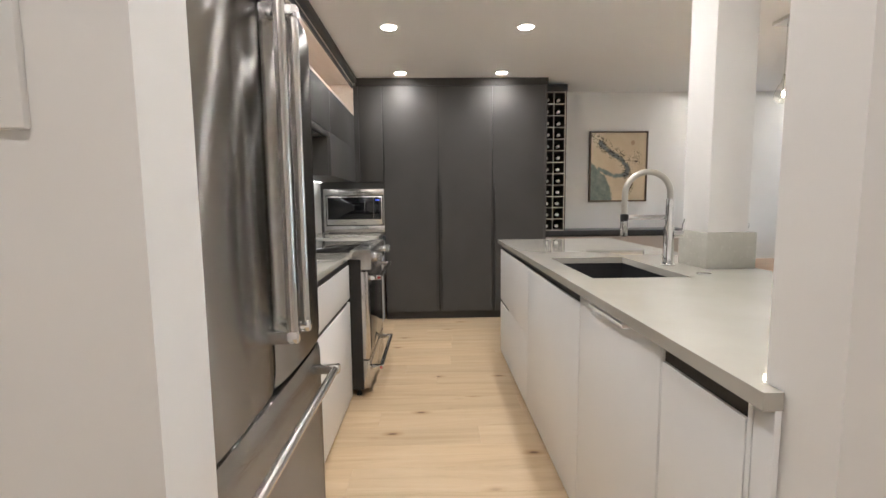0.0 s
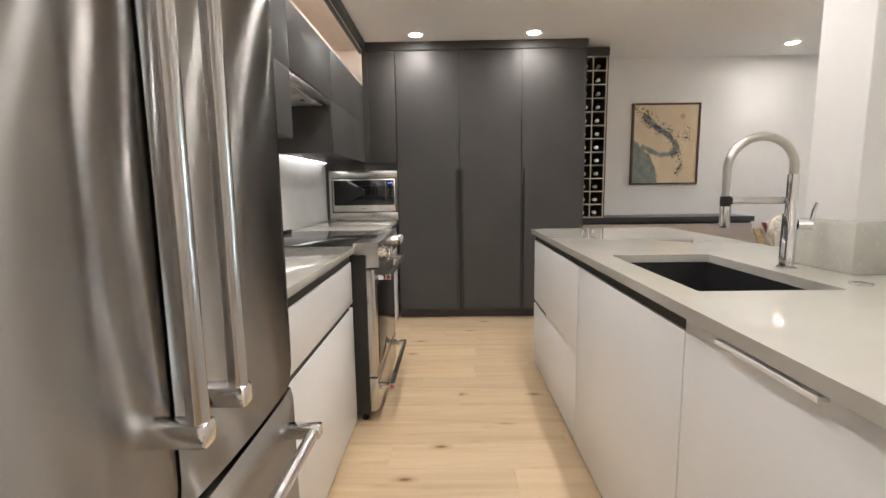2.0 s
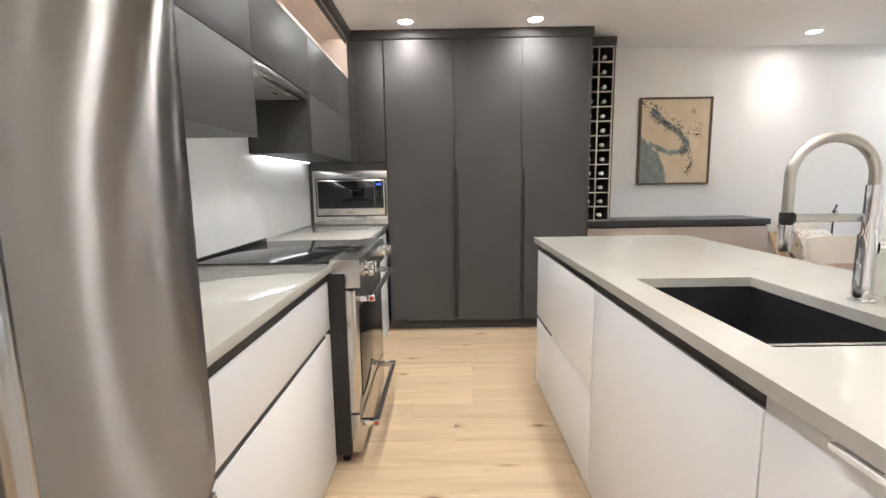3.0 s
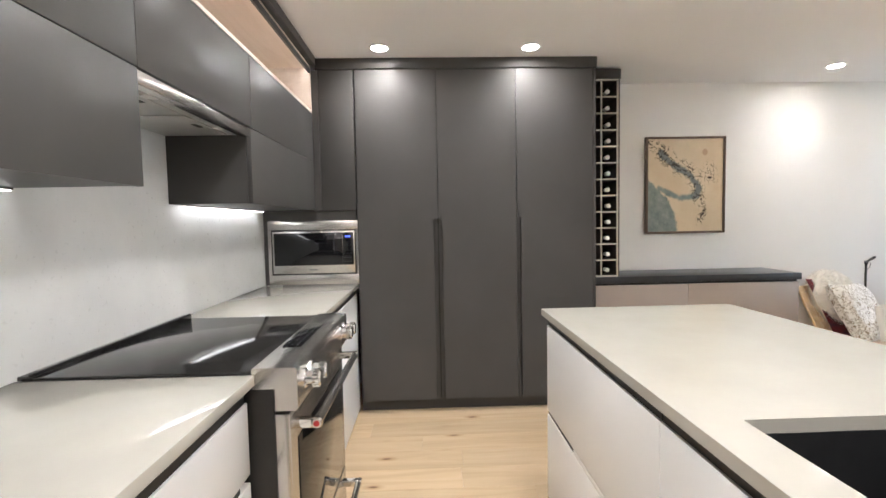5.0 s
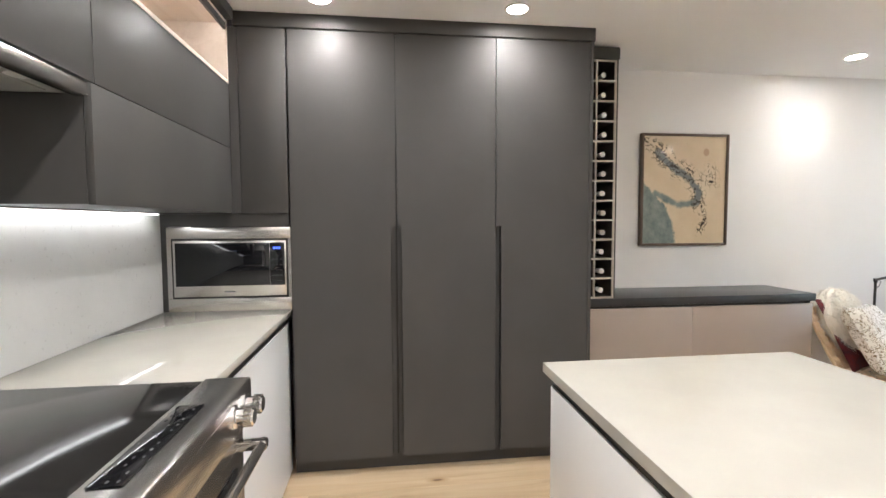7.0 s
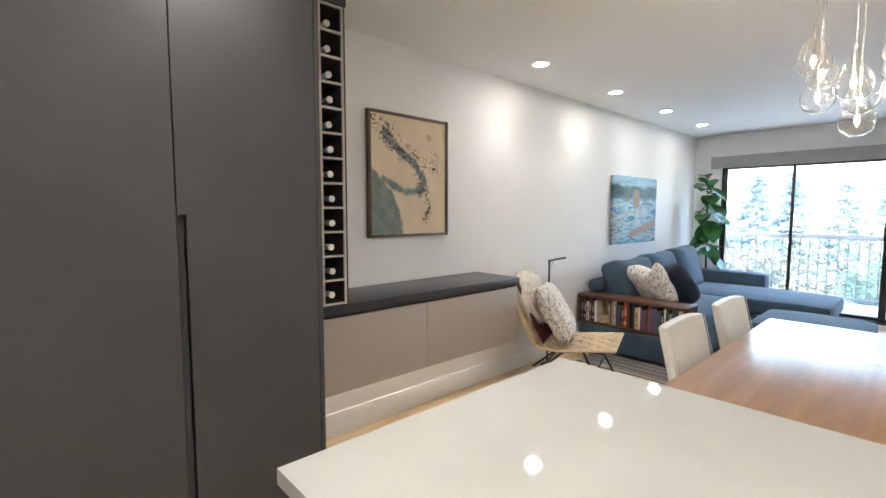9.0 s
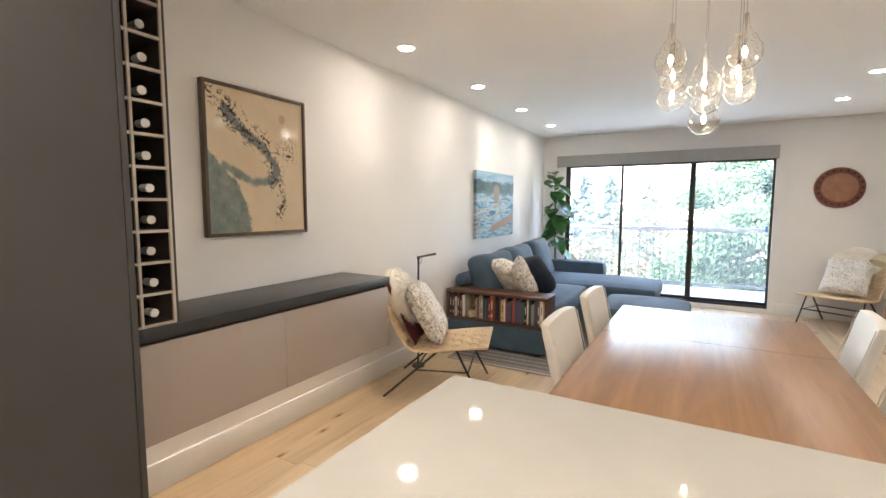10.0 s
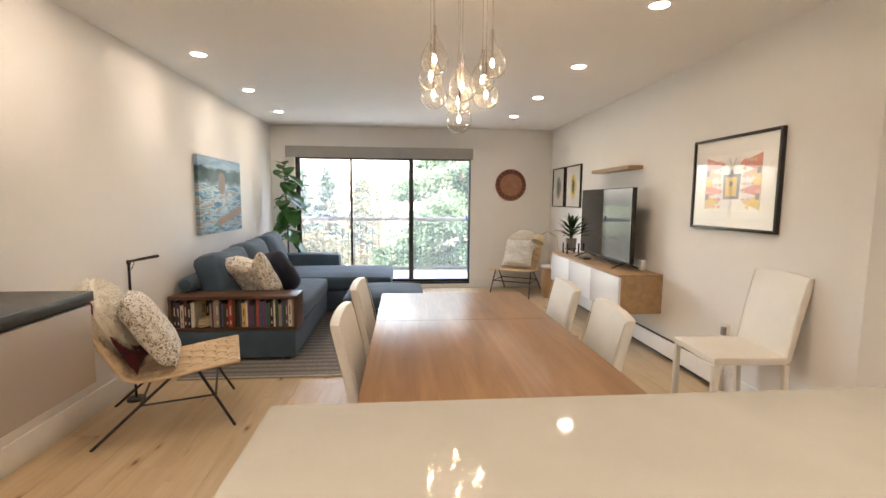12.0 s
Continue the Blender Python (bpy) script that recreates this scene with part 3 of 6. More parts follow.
# control panel: level top that rolls over to the knob face
prof = [(-0.462, 0.925), (-0.459, 0.927), (-0.345, 0.927), (-0.340, 0.925), (-0.338, 0.920), (-0.338, 0.812), (-0.342, 0.806), (-0.400, 0.806), (-0.400, 0.868), (-0.462, 0.868)]
bm = bmesh.new()
va = [bm.verts.new((x, RY0, z)) for x, z in prof]
vb = [bm.verts.new((x, RY1, z)) for x, z in prof]
for i in range(len(prof)):
    j = (i + 1) % len(prof)
    bm.faces.new((va[i], va[j], vb[j], vb[i]))
bm.faces.new(va[::-1]), bm.faces.new(vb)
ctrl = part("control_panel", bm, M_STEEL_H, rng)
for y in (RY0 + 0.075, RY0 + 0.155, RY1 - 0.145, RY1 - 0.065):
    knob(ctrl, y)
dispb = part("touch_panel", boxm(-0.448, -0.388, 2.99, 3.335, 0.9275, 0.9295, 0.001), M_BGLASS, ctrl, "black glass touch panel")
bm = bmesh.new()
for i in range(12):
    for j in range(3):
        if (i * 5 + j * 3) % 4:
            box(bm, -0.440 + j * 0.018, -0.436 + j * 0.018, 3.00 + i * 0.0275, 3.008 + i * 0.0275, 0.9296, 0.9300)
part("legends", bm, plain("grey_print", (0.06, 0.06, 0.06), 0.5), dispb, "small pale printed marks")["kind"] = "stuff"
od = part("oven_door", boxm(-0.405, -0.362, RY0 + 0.004, RY1 - 0.004, 0.245, 0.795, 0.004), M_STEEL_H, rng)
part("window", boxm(-0.3615, -0.358, RY0 + 0.07, RY1 - 0.07, 0.29, 0.70, 0.002), M_BGLASS, od, "black glass oven window")


def bar_handle(parent, z, x=-0.298):
    h = part("handle", tubem([(x, y, z) for y in (RY0 + 0.035, RY1 - 0.035)], 0.0135, 16), M_STEEL_H, parent, "round brushed steel bar handle")
    for y in (RY0 + 0.05, RY1 - 0.05):
        part("bracket", boxm(-0.366, x + 0.014, y - 0.014, y + 0.014, z - 0.014, z + 0.014, 0.005), M_CHROME, h)
    for y, s in ((RY0 + 0.035, -1), (RY1 - 0.035, 1)):
        part("medallion", lathem([(0.0085, 0), (0.0085, s * 0.002), (0.001, s * 0.0024)], (x, y, z), 16, "y"), plain("red_medallion", (0.35, 0.02, 0.02), 0.3), h, "small red round end badge")


bar_handle(od, 0.752)
dr = part("warming_drawer", boxm(-0.405, -0.362, RY0 + 0.004, RY1 - 0.004, 0.06, 0.236, 0.004), M_STEEL_H, rng)
bar_handle(dr, 0.180)


# upper cabinets along the wall
UF, UB, UM, UT = -0.725, 1.418, 1.745, 2.062     # face, underside, seam, top of the doors


def upper(label, y0, y1, z0, z1, splits):
    c = thing("wall_cabinet", label, "cabinet", (-0.92, (y0 + y1) / 2, z0), "charcoal wall cabinets")
    part("carcase", boxm(WEST + 0.043, UF - 0.021, y0 + 0.0005, y1 - 0.0005, z0 + 0.002, z1), M_CHAR, c)
    for a, b in splits:
        part("door", boxm(UF - 0.02, UF, a + 0.0015, b - 0.0015, z0, z1 - 0.003, 0.001), M_CHAR, c)
    return c


upper("charcoal flat-front wall cabinet between refrigerator and hood", 1.612, 2.772, UB + 0.012, UM, [(1.612, 2.772)])
upper("charcoal flat-front wall cabinet beside the microwave corner", 3.535, 4.628, UB, UM, [(3.535, 4.628)])
upper("charcoal lift-up wall cabinet near the refrigerator", 0.735, 2.772, UM, UT, [(0.735, 1.610), (1.612, 2.772)])
upper("charcoal lift-up wall cabinet above the hood", 2.773, 3.552, UM, UT, [(2.773, 3.552)])
upper("charcoal lift-up wall cabinet near the tall cupboards", 3.553, 4.628, UM, UT, [(3.553, 4.628)])

# extractor hood insert
hood = thing("extractor_hood", "stainless extractor hood insert under the lift-up cabinet", "extractor hood", (-0.9, 3.15, 1.68))
bm = boxm(-0.765, UF - 0.004, 2.776, 3.532, 1.703, 1.742, 0.003)
part("front_lip", bm, M_STEEL_H, hood)
bm = boxm(-1.086, -0.766, 2.776, 3.532, 1.712, 1.742)
M_HOOD = surface("pale_aluminium", (0.52, 0.51, 0.49), (0.60, 0.59, 0.57), 0.42, 6, 300, 0.05, 0.6)
part("underside", bm, M_HOOD, hood)
for y0 in (2.80, 3.165):
    f = part("filter", boxm(-1.06, -0.81, y0, y0 + 0.335, 1.7060, 1.7118, 0.002), M_HOOD, hood, "flat aluminium filter panel")
    part("grip", boxm(-0.85, -0.83, y0 + 0.12, y0 + 0.175, 1.7045, 1.7059), M_BLACK, f)
for y in (2.93, 3.38):
    part("hood_lamp", lathem([(0.026, 0), (0.026, -0.003), (0.001, -0.004)], (-0.788, y, 1.7118), 20), M_PLASTIC, hood, "round unlit lamp")

# birch niche above the cabinets with its own soft light, and the crown that closes it
niche = thing("open_shelf_niche", "birch-lined open niche above the charcoal wall cabinets", "shelf", (-0.92, 2.7, 2.06))
part("bottom_board", boxm(WEST + 0.002, UF, 0.735, 4.628, 2.0625, 2.078), M_BIRCH, niche)
part("back_board", boxm(WEST + 0.002, WEST + 0.014, 0.735, 4.61, 2.0785, 2.352), M_BIRCH, niche)
part("top_board", boxm(WEST + 0.002, UF, 0.735, 4.628, 2.3525, 2.366), M_BIRCH, niche)
part("end_board", boxm(WEST + 0.0145, UF, 4.612, 4.628, 2.0785, 2.352), M_BIRCH, niche)
part("divider", boxm(WEST + 0.0145, UF - 0.03, 2.765, 2.783, 2.0785, 2.352), M_BIRCH, niche)
part("front_lip", boxm(UF - 0.012, UF, 0.735, 4.611, 2.320, 2.352), M_CHAR, niche)
part("light_strip", boxm(UF - 0.020, UF - 0.0125, 0.80, 4.60, 2.3485, 2.3515), plain("lit_warm_strip", (1, 1, 1), 0.5, 0, 1.3, (1.0, 0.92, 0.86)), niche, "warm glowing strip")
solid("crown_strip", boxm(-0.76, -0.688, 0.735, 4.606, 2.3665, H, 0.0015), M_CHAR, "charcoal crown strip along the ceiling", "trim")

# light strips under the wall cabinets
for y0, y1, x, z in ((1.75, 2.74, -1.05, UB + 0.014), (3.58, 4.55, -1.05, UB + 0.002)):
    s = thing("undercabinet_light", "slim lit strip light under the wall cabinet", "strip light", (x, (y0 + y1) / 2, z), "strip lights under the cabinets")
    part("housing", boxm(x - 0.012, x + 0.012, y0, y1, z - 0.008, z), M_SATIN, s)
    part("diffuser", boxm(x - 0.010, x + 0.010, y0 + 0.005, y1 - 0.005, z - 0.011, z - 0.0082), M_LED, s, "glowing diffuser")


# ---- kitchen: tall cupboards ----
TF = 4.63
tall = thing("tall_cupboard", "charcoal floor-to-ceiling handleless cupboards with three doors", "cupboard", (0.38, 4.9, 0))
# black instead of charcoal, so the door gaps show as dark shadow lines
part("carcase", boxm(-0.455, 1.17, TF + 0.046, NORTH - 0.002, 0.085, 2.35), M_BLACK, tall)
part("plinth", boxm(-0.455, 1.17, TF + 0.066, NORTH - 0.01, 0.0, 0.085), M_CHAR, tall)
part("side_panel", boxm(1.171, 1.19, TF - 0.001, NORTH - 0.002, 0.0, 2.35, 0.001), M_CHAR, tall)
part("crown", boxm(-0.70, 1.196, TF - 0.006, NORTH - 0.002, 2.351, H, 0.0015), M_CHAR, tall)


def tall_door(x0, x1, cut0, cut1):
    """A door with a milled finger recess along one lower edge or both, from 0.09 to 1.345 m."""
    a, b, c0, c1 = x0 + 0.0025, x1 - 0.0025, x0 + 0.0025 + cut0, x1 - 0.0025 - cut1
    pts = [(c0, 0.09), (c1, 0.09)] + ([(c1, 1.345), (b, 1.345)] if cut1 else []) + [(b, 2.345), (a, 2.345)] + ([(a, 1.345), (c0, 1.345)] if cut0 else [])
    bm = bmesh.new()
    fr, bk_ = [bm.verts.new((x, TF, z)) for x, z in pts], [bm.verts.new((x, TF + 0.02, z)) for x, z in pts]
    k = len(pts)
    for i in range(k):
        bm.faces.new((fr[i], fr[(i + 1) % k], bk_[(i + 1) % k], bk_[i]))
    bm.faces.new(fr[::-1]), bm.faces.new(bk_)
    d = part("door", bm, M_CHAR, tall)
    for q0, q1 in ((a, c0 - 0.0003), (c1 + 0.0003, b)):
        if q1 - q0 > 0.005:
            part("finger_recess", boxm(q0 + 0.003, q1 - 0.003, TF + 0.030, TF + 0.0455, 0.09, 1.3447), M_CHAR, d)
    return d


tall_door(-0.442, 0.103, 0.0, 0.028)
tall_door(0.103, 0.642, 0.025, 0.0)
tall_door(0.642, 1.17, 0.028, 0.0)

mwc = thing("corner_cupboard", "narrow charcoal cupboard above the microwave", "cupboard", (-0.78, 4.9, 1.41))
part("carcase", boxm(WEST + 0.002, -0.457, TF + 0.021, NORTH - 0.002, UB - 0.003, 2.35), M_CHAR, mwc)
part("filler", boxm(UF + 0.001, -0.682, TF + 0.002, TF + 0.02, UB, 2.345), M_CHAR, mwc)
part("door", boxm(-0.679, -0.450, TF, TF + 0.02, UB, 2.345, 0.001), M_CHAR, mwc)
part("niche_frame", boxm(WEST + 0.014, -0.457, TF + 0.03, TF + 0.06, 1.350, UB - 0.004), M_CHAR, mwc)
part("niche_side", boxm(-1.087, -1.062, TF + 0.03, TF + 0.06, 0.912, 1.350), M_CHAR, mwc)
part("niche_back", boxm(WEST + 0.014, -0.457, 5.10, 5.12, 0.912, 1.41), M_CHAR, mwc)

mw = thing("microwave", "built-in stainless microwave with black glass door", "microwave", (-0.757, 4.9, 0.912))
MY = 4.662
part("case", boxm(-1.03, -0.47, MY + 0.012, 5.08, 0.93, 1.33), M_BLACK, mw)
bm = bmesh.new()
box(bm, -1.060, -0.448, MY - 0.004, MY + 0.011, 0.9125, 0.979, 0.002)
box(bm, -1.060, -0.448, MY - 0.004, MY + 0.011, 1.287, 1.347, 0.002)
box(bm, -1.060, -1.038, MY - 0.004, MY + 0.011, 0.9792, 1.2868)
box(bm, -0.464, -0.448, MY - 0.004, MY + 0.011, 0.9792, 1.2868)
part("trim_frame", bm, M_STEEL_X, mw)
part("gap", boxm(-1.038, -0.464, MY + 0.002, MY + 0.010, 0.979, 1.287), M_BLACK, mw)
M_DIGIT = plain("lit_blue_digits", (0.1, 0.2, 1.0), 0.4, 0, 0.07, (0.06, 0.12, 1.0))
md = part("door", boxm(-1.030, -0.472, MY - 0.010, MY + 0.0015, 0.988, 1.278, 0.003), M_STEEL_X, mw)
part("window", boxm(-1.018, -0.5555, MY - 0.0125, MY - 0.0102, 1.044, 1.266, 0.001), M_BGLASS, md, "black glass window")
part("keypad", boxm(-0.5540, -0.480, MY - 0.0125, MY - 0.0102, 1.044, 1.266, 0.001), M_BGLASS, md, "black glass keypad")
for k in range(3):
    part("clock_bar", boxm(-0.536 + k * 0.013, -0.527 + k * 0.013, MY - 0.0131, MY - 0.0126, 1.232, 1.244), M_DIGIT, md, "lit blue clock segment")
bm = bmesh.new()
for i in range(3):
    for j in range(5):
        box(bm, -0.545 + i * 0.02, -0.534 + i * 0.02, MY - 0.0129, MY - 0.0126, 1.065 + j * 0.028, 1.069 + j * 0.028)
part("key_marks", bm, plain("dim_grey_print", (0.025, 0.025, 0.025), 0.5), md)["kind"] = "stuff"
part("badge", boxm(-0.785, -0.73, MY - 0.0108, MY - 0.0101, 1.010, 1.016), plain("dark_badge", (0.08, 0.08, 0.09), 0.3), md, "small dark maker's badge")


# ---- wine rack on the sideboard ----
WX0, WX1, WY, WZ0, WZ1 = 1.192, 1.437, 4.845, 0.893, 2.335
rack = thing("wine_rack", "tall grey oak wine rack with two columns of square cubbies", "wine rack", (1.31, 5.0, WZ0))
th = 0.011
# near-black copy of the rack wood: cubby shade put into the colour
M_RACKSHADE = wood("shaded_rack_board", (0.035, 0.026, 0.02), (0.05, 0.038, 0.03), (0.07, 0.052, 0.04), 1, 0.6)
for x in (WX0, 1.306, WX1 - th):
    up = part("upright", boxm(x, x + th, WY + 0.012, NORTH - 0.002, WZ0, WZ1), M_RACKSHADE, rack)
    part("edging", boxm(x, x + th, WY, WY + 0.0115, WZ0, WZ1, 0.001), M_RACK, up, "pale grey oak front edge")
# back coloured dark as well, for the shade deep in the cubbies
part("back", boxm(WX0 + th, WX1 - th, 5.16, 5.17, WZ0, WZ1), plain("rack_back_shaded", (0.03, 0.02, 0.015), 0.7), rack)
pitch = (WZ1 - WZ0 - th) / 12
for i in range(13):
    for a, b in ((WX0 + th, 1.306), (1.306 + th, WX1 - th)):
        sh = part("shelf", boxm(a, b, WY + 0.012, 5.159, WZ0 + i * pitch, WZ0 + i * pitch + th), M_RACKSHADE, rack)
        part("edging", boxm(a, b, WY + 0.001, WY + 0.0115, WZ0 + i * pitch, WZ0 + i * pitch + th, 0.001), M_RACK, sh, "pale grey oak front edge")
part("cap", boxm(WX0, WX1 + 0.012, WY - 0.012, NORTH - 0.002, WZ1 + 0.001, 2.405, 0.0015), M_CHAR, rack, "charcoal top panel")
part("scribe", boxm(WX1 + 0.0005, WX1 + 0.010, WY + 0.002, NORTH - 0.002, WZ0, WZ1), M_CHAR, rack)


def wine_bottle():
    b = thing("wine_bottle", "dark wine bottle with a white capsule lying in the rack", "bottle", (0, 0, 0), "wine bottles in the rack")
    part("glass_body", lathem([(0.001, 0.298), (0.036, 0.295), (0.037, 0.10), (0.030, 0.075), (0.0155, 0.05), (0.0145, 0.045)], (0, 0, 0), 18, "y"), M_BOTTLE, b)
    part("capsule", lathem([(0.0148, 0.05), (0.0148, 0.010), (0.0165, 0.008), (0.0165, -0.002), (0.001, -0.003)], (0, 0, 0), 18, "y"), M_CORK, b, "white foil capsule")
    return b


rnd = random.Random(4)
first = wine_bottle()
for i in range(12):
    for k, cx in enumerate((1.254, 1.370)):
        z = WZ0 + i * pitch + th + 0.038
        m = pose(cx + rnd.uniform(-0.006, 0.006), WY + 0.015 + rnd.uniform(0, 0.02), z, rnd.uniform(-1.5, 1.5), 0, rnd.uniform(-2, 2))
        if i == 0 and k == 0:
            first.matrix_basis = m
        else:
            copy_thing(first, m)

# floating sideboard
SF = 4.842
side = thing("sideboard", "floating taupe sideboard with a charcoal top", "sideboard", (2.0, 5.05, 0.46))
part("carcase", boxm(1.195, 2.818, SF + 0.021, NORTH - 0.002, 0.440, 0.822), M_TAUPE, side)
for a, b in ((1.195, 1.968), (1.9705, 2.818)):
    part("door", boxm(a, b, SF, SF + 0.02, 0.437, 0.826, 0.0012), M_TAUPE, side)
part("shadow_gap", boxm(1.195, 2.81, SF + 0.012, NORTH - 0.004, 0.827, 0.842), M_BLACK, side)
part("top", boxm(1.193, 2.832, SF - 0.008, NORTH - 0.002, 0.843, 0.892, 0.002), M_CHARTOP, side, "dark charcoal stone top")


plinth_light = thing("undercabinet_light", "slim warm strip light under the floating sideboard", "strip light", (2.0, 5.21, 0.43), "strip lights under the cabinets")
part("housing", boxm(1.24, 2.79, 5.195, 5.222, 0.431, 0.4395), M_SATIN, plinth_light)
part("diffuser", boxm(1.25, 2.78, 5.199, 5.218, 0.428, 0.4308), plain("lit_warm_diffuser", (1, 1, 1), 0.5, 0, 1.1, (1.0, 0.86, 0.70)), plinth_light, "glowing warm diffuser")


# ---- kitchen: island ----
IX0, IX1, IY0, IY1 = 0.55, 1.443, 0.735, 3.60
IF = 0.572
isl_group = "white island units"
base_unit("island_unit", "white handleless island unit near the wall end", IF, 1.40, 0.737, 1.046, -1,
          [(0.738, 0.752, 0.022, 0.878), (0.754, 1.040, 0.022, 0.836), (1.040, 1.046, 0.022, 0.878)], [(0.752, 1.038, 0.837, 0.880)])
dish = base_unit("island_unit", "white panelled dishwasher in the island with a slim edge grip", IF, 1.40, 1.048, 1.642, -1,
                 [(1.048, 1.642, 0.022, 0.878)], [])
part("grip", boxm(IF - 0.020, IF - 0.0005, 1.225, 1.49, 0.862, 0.872, 0.001), M_TRIM, dish, "slim pale edge grip")
base_unit("island_unit", "white handleless sink unit in the island", IF, 1.40, 1.644, 2.555, -1,
          [(1.644, 2.555, 0.022, 0.838)], [(1.650, 2.553, 0.839, 0.880)], 0.66)
base_unit("island_unit", "white handleless drawer unit at the island end", IF, 1.40, 2.557, 3.585, -1,
          [(2.557, 3.585, 0.440, 0.838), (2.557, 3.585, 0.022, 0.418), (2.557, 3.205, 0.4185, 0.4395)], [(2.557, 3.58, 0.839, 0.880), (3.205, 3.583, 0.4185, 0.4395)])
solid("island_filler", boxm(IF, 0.583, 0.69, 0.7365, 0.0, 0.880, 0.001), M_WHITE, "narrow white filler closing the island at the wall", "panel")
HX0, HX1, HY0, HY1 = 0.657, 1.040, 1.750, 2.392
bm = bmesh.new()
for a, b, c, d in ((IX0, HX0, IY0, IY1), (HX1, IX1, IY0, IY1), (HX0, HX1, IY0, HY0), (HX0, HX1, HY1, IY1), (IX0, 0.583, 0.688, IY0)):
    box(bm, a, b, c, d, 0.881, 0.911)
bmesh.ops.remove_doubles(bm, verts=bm.verts[:], dist=1e-5)
bmesh.ops.delete(bm, geom=[f for f in bm.faces if abs(f.normal.z) < 0.5 and all(len(e.link_faces) > 2 for e in f.edges if abs(e.verts[0].co.z - e.verts[1].co.z) < 1e-6)], context="FACES")
solid("island_worktop", bm, M_QUARTZ, "off-white polished quartz island worktop with sink cut-out", "worktop")

sink = thing("sink", "black composite undermount kitchen sink in the island", "sink", (0.85, 2.0, 0.66))
w = 0.012
for a, b, c, d in ((HX0 - w, HX0, HY0 - w, HY1 + w), (HX1, HX1 + w, HY0 - w, HY1 + w), (HX0, HX1, HY0 - w, HY0), (HX0, HX1, HY1, HY1 + w)):
    part("bowl_wall", boxm(a, b, c, d, 0.68, 0.880), M_SINK, sink)
part("bowl_floor", boxm(HX0 - w, HX1 + w, HY0 - w, HY1 + w, 0.668, 0.6795), M_SINK, sink)
part("drain", lathem([(0.055, 0.680), (0.055, 0.683), (0.042, 0.684), (0.030, 0.681), (0.001, 0.681)], (0.85, 1.98, 0), 24), M_SATIN, sink, "round steel drain")
part("overflow", boxm(HX1 - 0.003, HX1, 1.965, 2.005, 0.80, 0.815, 0.001), M_SATIN, sink, "steel overflow plate")
bm = bmesh.new()
for y in (HY0 + 0.015, HY0 + 0.125):
    tube(bm, [(HX0 - 0.004, y, 0.868), (HX1 + 0.004, y, 0.868)], 0.0035, 8)
for x in (HX0 + 0.02, HX1 - 0.02):
    tube(bm, [(x, HY0 + 0.015, 0.868), (x, HY0 + 0.125, 0.868)], 0.0035, 8)
part("rack_rail", bm, M_SATIN, sink, "steel grid rail")

# faucet
FX, FY = 1.118, 2.075
fau = thing("kitchen_faucet", "chrome kitchen faucet with a tall nickel hose arc", "faucet", (FX, FY, 0.911))
part("base_flange", lathem([(0.030, 0.911), (0.030, 0.916), (0.024, 0.919)], (FX, FY, 0), 24), M_CHROME, fau)
part("column", lathem([(0.0225, 0.9165), (0.0225, 1.085), (0.017, 1.092), (0.017, 1.215), (0.001, 1.216)], (FX, FY, 0), 24), M_CHROME, fau)
rx = 0.1
arc = [(FX, FY, 1.20)] + [(FX - rx + rx * math.cos(a), FY + 0.01 * (1 - math.cos(a)), 1.237 + rx * math.sin(a)) for a in [math.pi * i / 20 for i in range(21)]] + [(FX - 2 * rx, FY + 0.02, 1.13)]
part("hose", tubem(arc, 0.0135, 18), brushed("brushed_nickel_hose", (0.58, 0.55, 0.50), 0.30, 2), fau, "smooth brushed nickel hose arc")
part("spray_head", lathem([(0.0135, 1.045), (0.0165, 1.05), (0.0165, 1.115), (0.0135, 1.118)], (FX - 2 * rx, FY + 0.02, 0), 18), M_SATIN, fau)
part("black_collar", lathem([(0.0175, 1.118), (0.0175, 1.146), (0.014, 1.148)], (FX - 2 * rx, FY + 0.02, 0), 18), M_BLACK, fau, "black rubber collar")
bm = bmesh.new()
box(bm, FX - 2 * rx + 0.012, FX - 0.012, FY + 0.003, FY + 0.015, 1.121, 1.143, 0.003)
part("holder_arm", bm, M_SATIN, fau)
part("lever_hub", tubem([(FX + 0.018, FY - 0.012, 1.055), (FX + 0.05, FY - 0.03, 1.055)], 0.0165, 16), M_CHROME, fau)
part("lever", tubem([(FX + 0.046, FY - 0.028, 1.06), (FX + 0.05, FY - 0.03, 1.10), (FX + 0.056, FY - 0.033, 1.125)], [0.006, 0.0055, 0.005], 10), M_CHROME, fau)
sw = thing("air_switch", "small round chrome air switch set in the worktop", "switch", (1.131, 1.813, 0.911))
part("ring", lathem([(0.028, 0.911), (0.028, 0.914), (0.022, 0.916), (0.018, 0.914)], (1.131, 1.813, 0), 24), M_CHROME, sw)
part("button", lathem([(0.016, 0.911), (0.016, 0.917), (0.001, 0.918)], (1.131, 1.813, 0), 20), M_SATIN, sw)


# ---- patterned surfaces ----
def mth(n, l, op, a, b=0.0, c=0.0):
    m = n.new("ShaderNodeMath")
    m.operation = op
    for i, v in enumerate((a, b, c)):
        if isinstance(v, (int, float)):
            m.inputs[i].default_value = v
        else:
            l.new(v, m.inputs[i])
    return m.outputs[0]


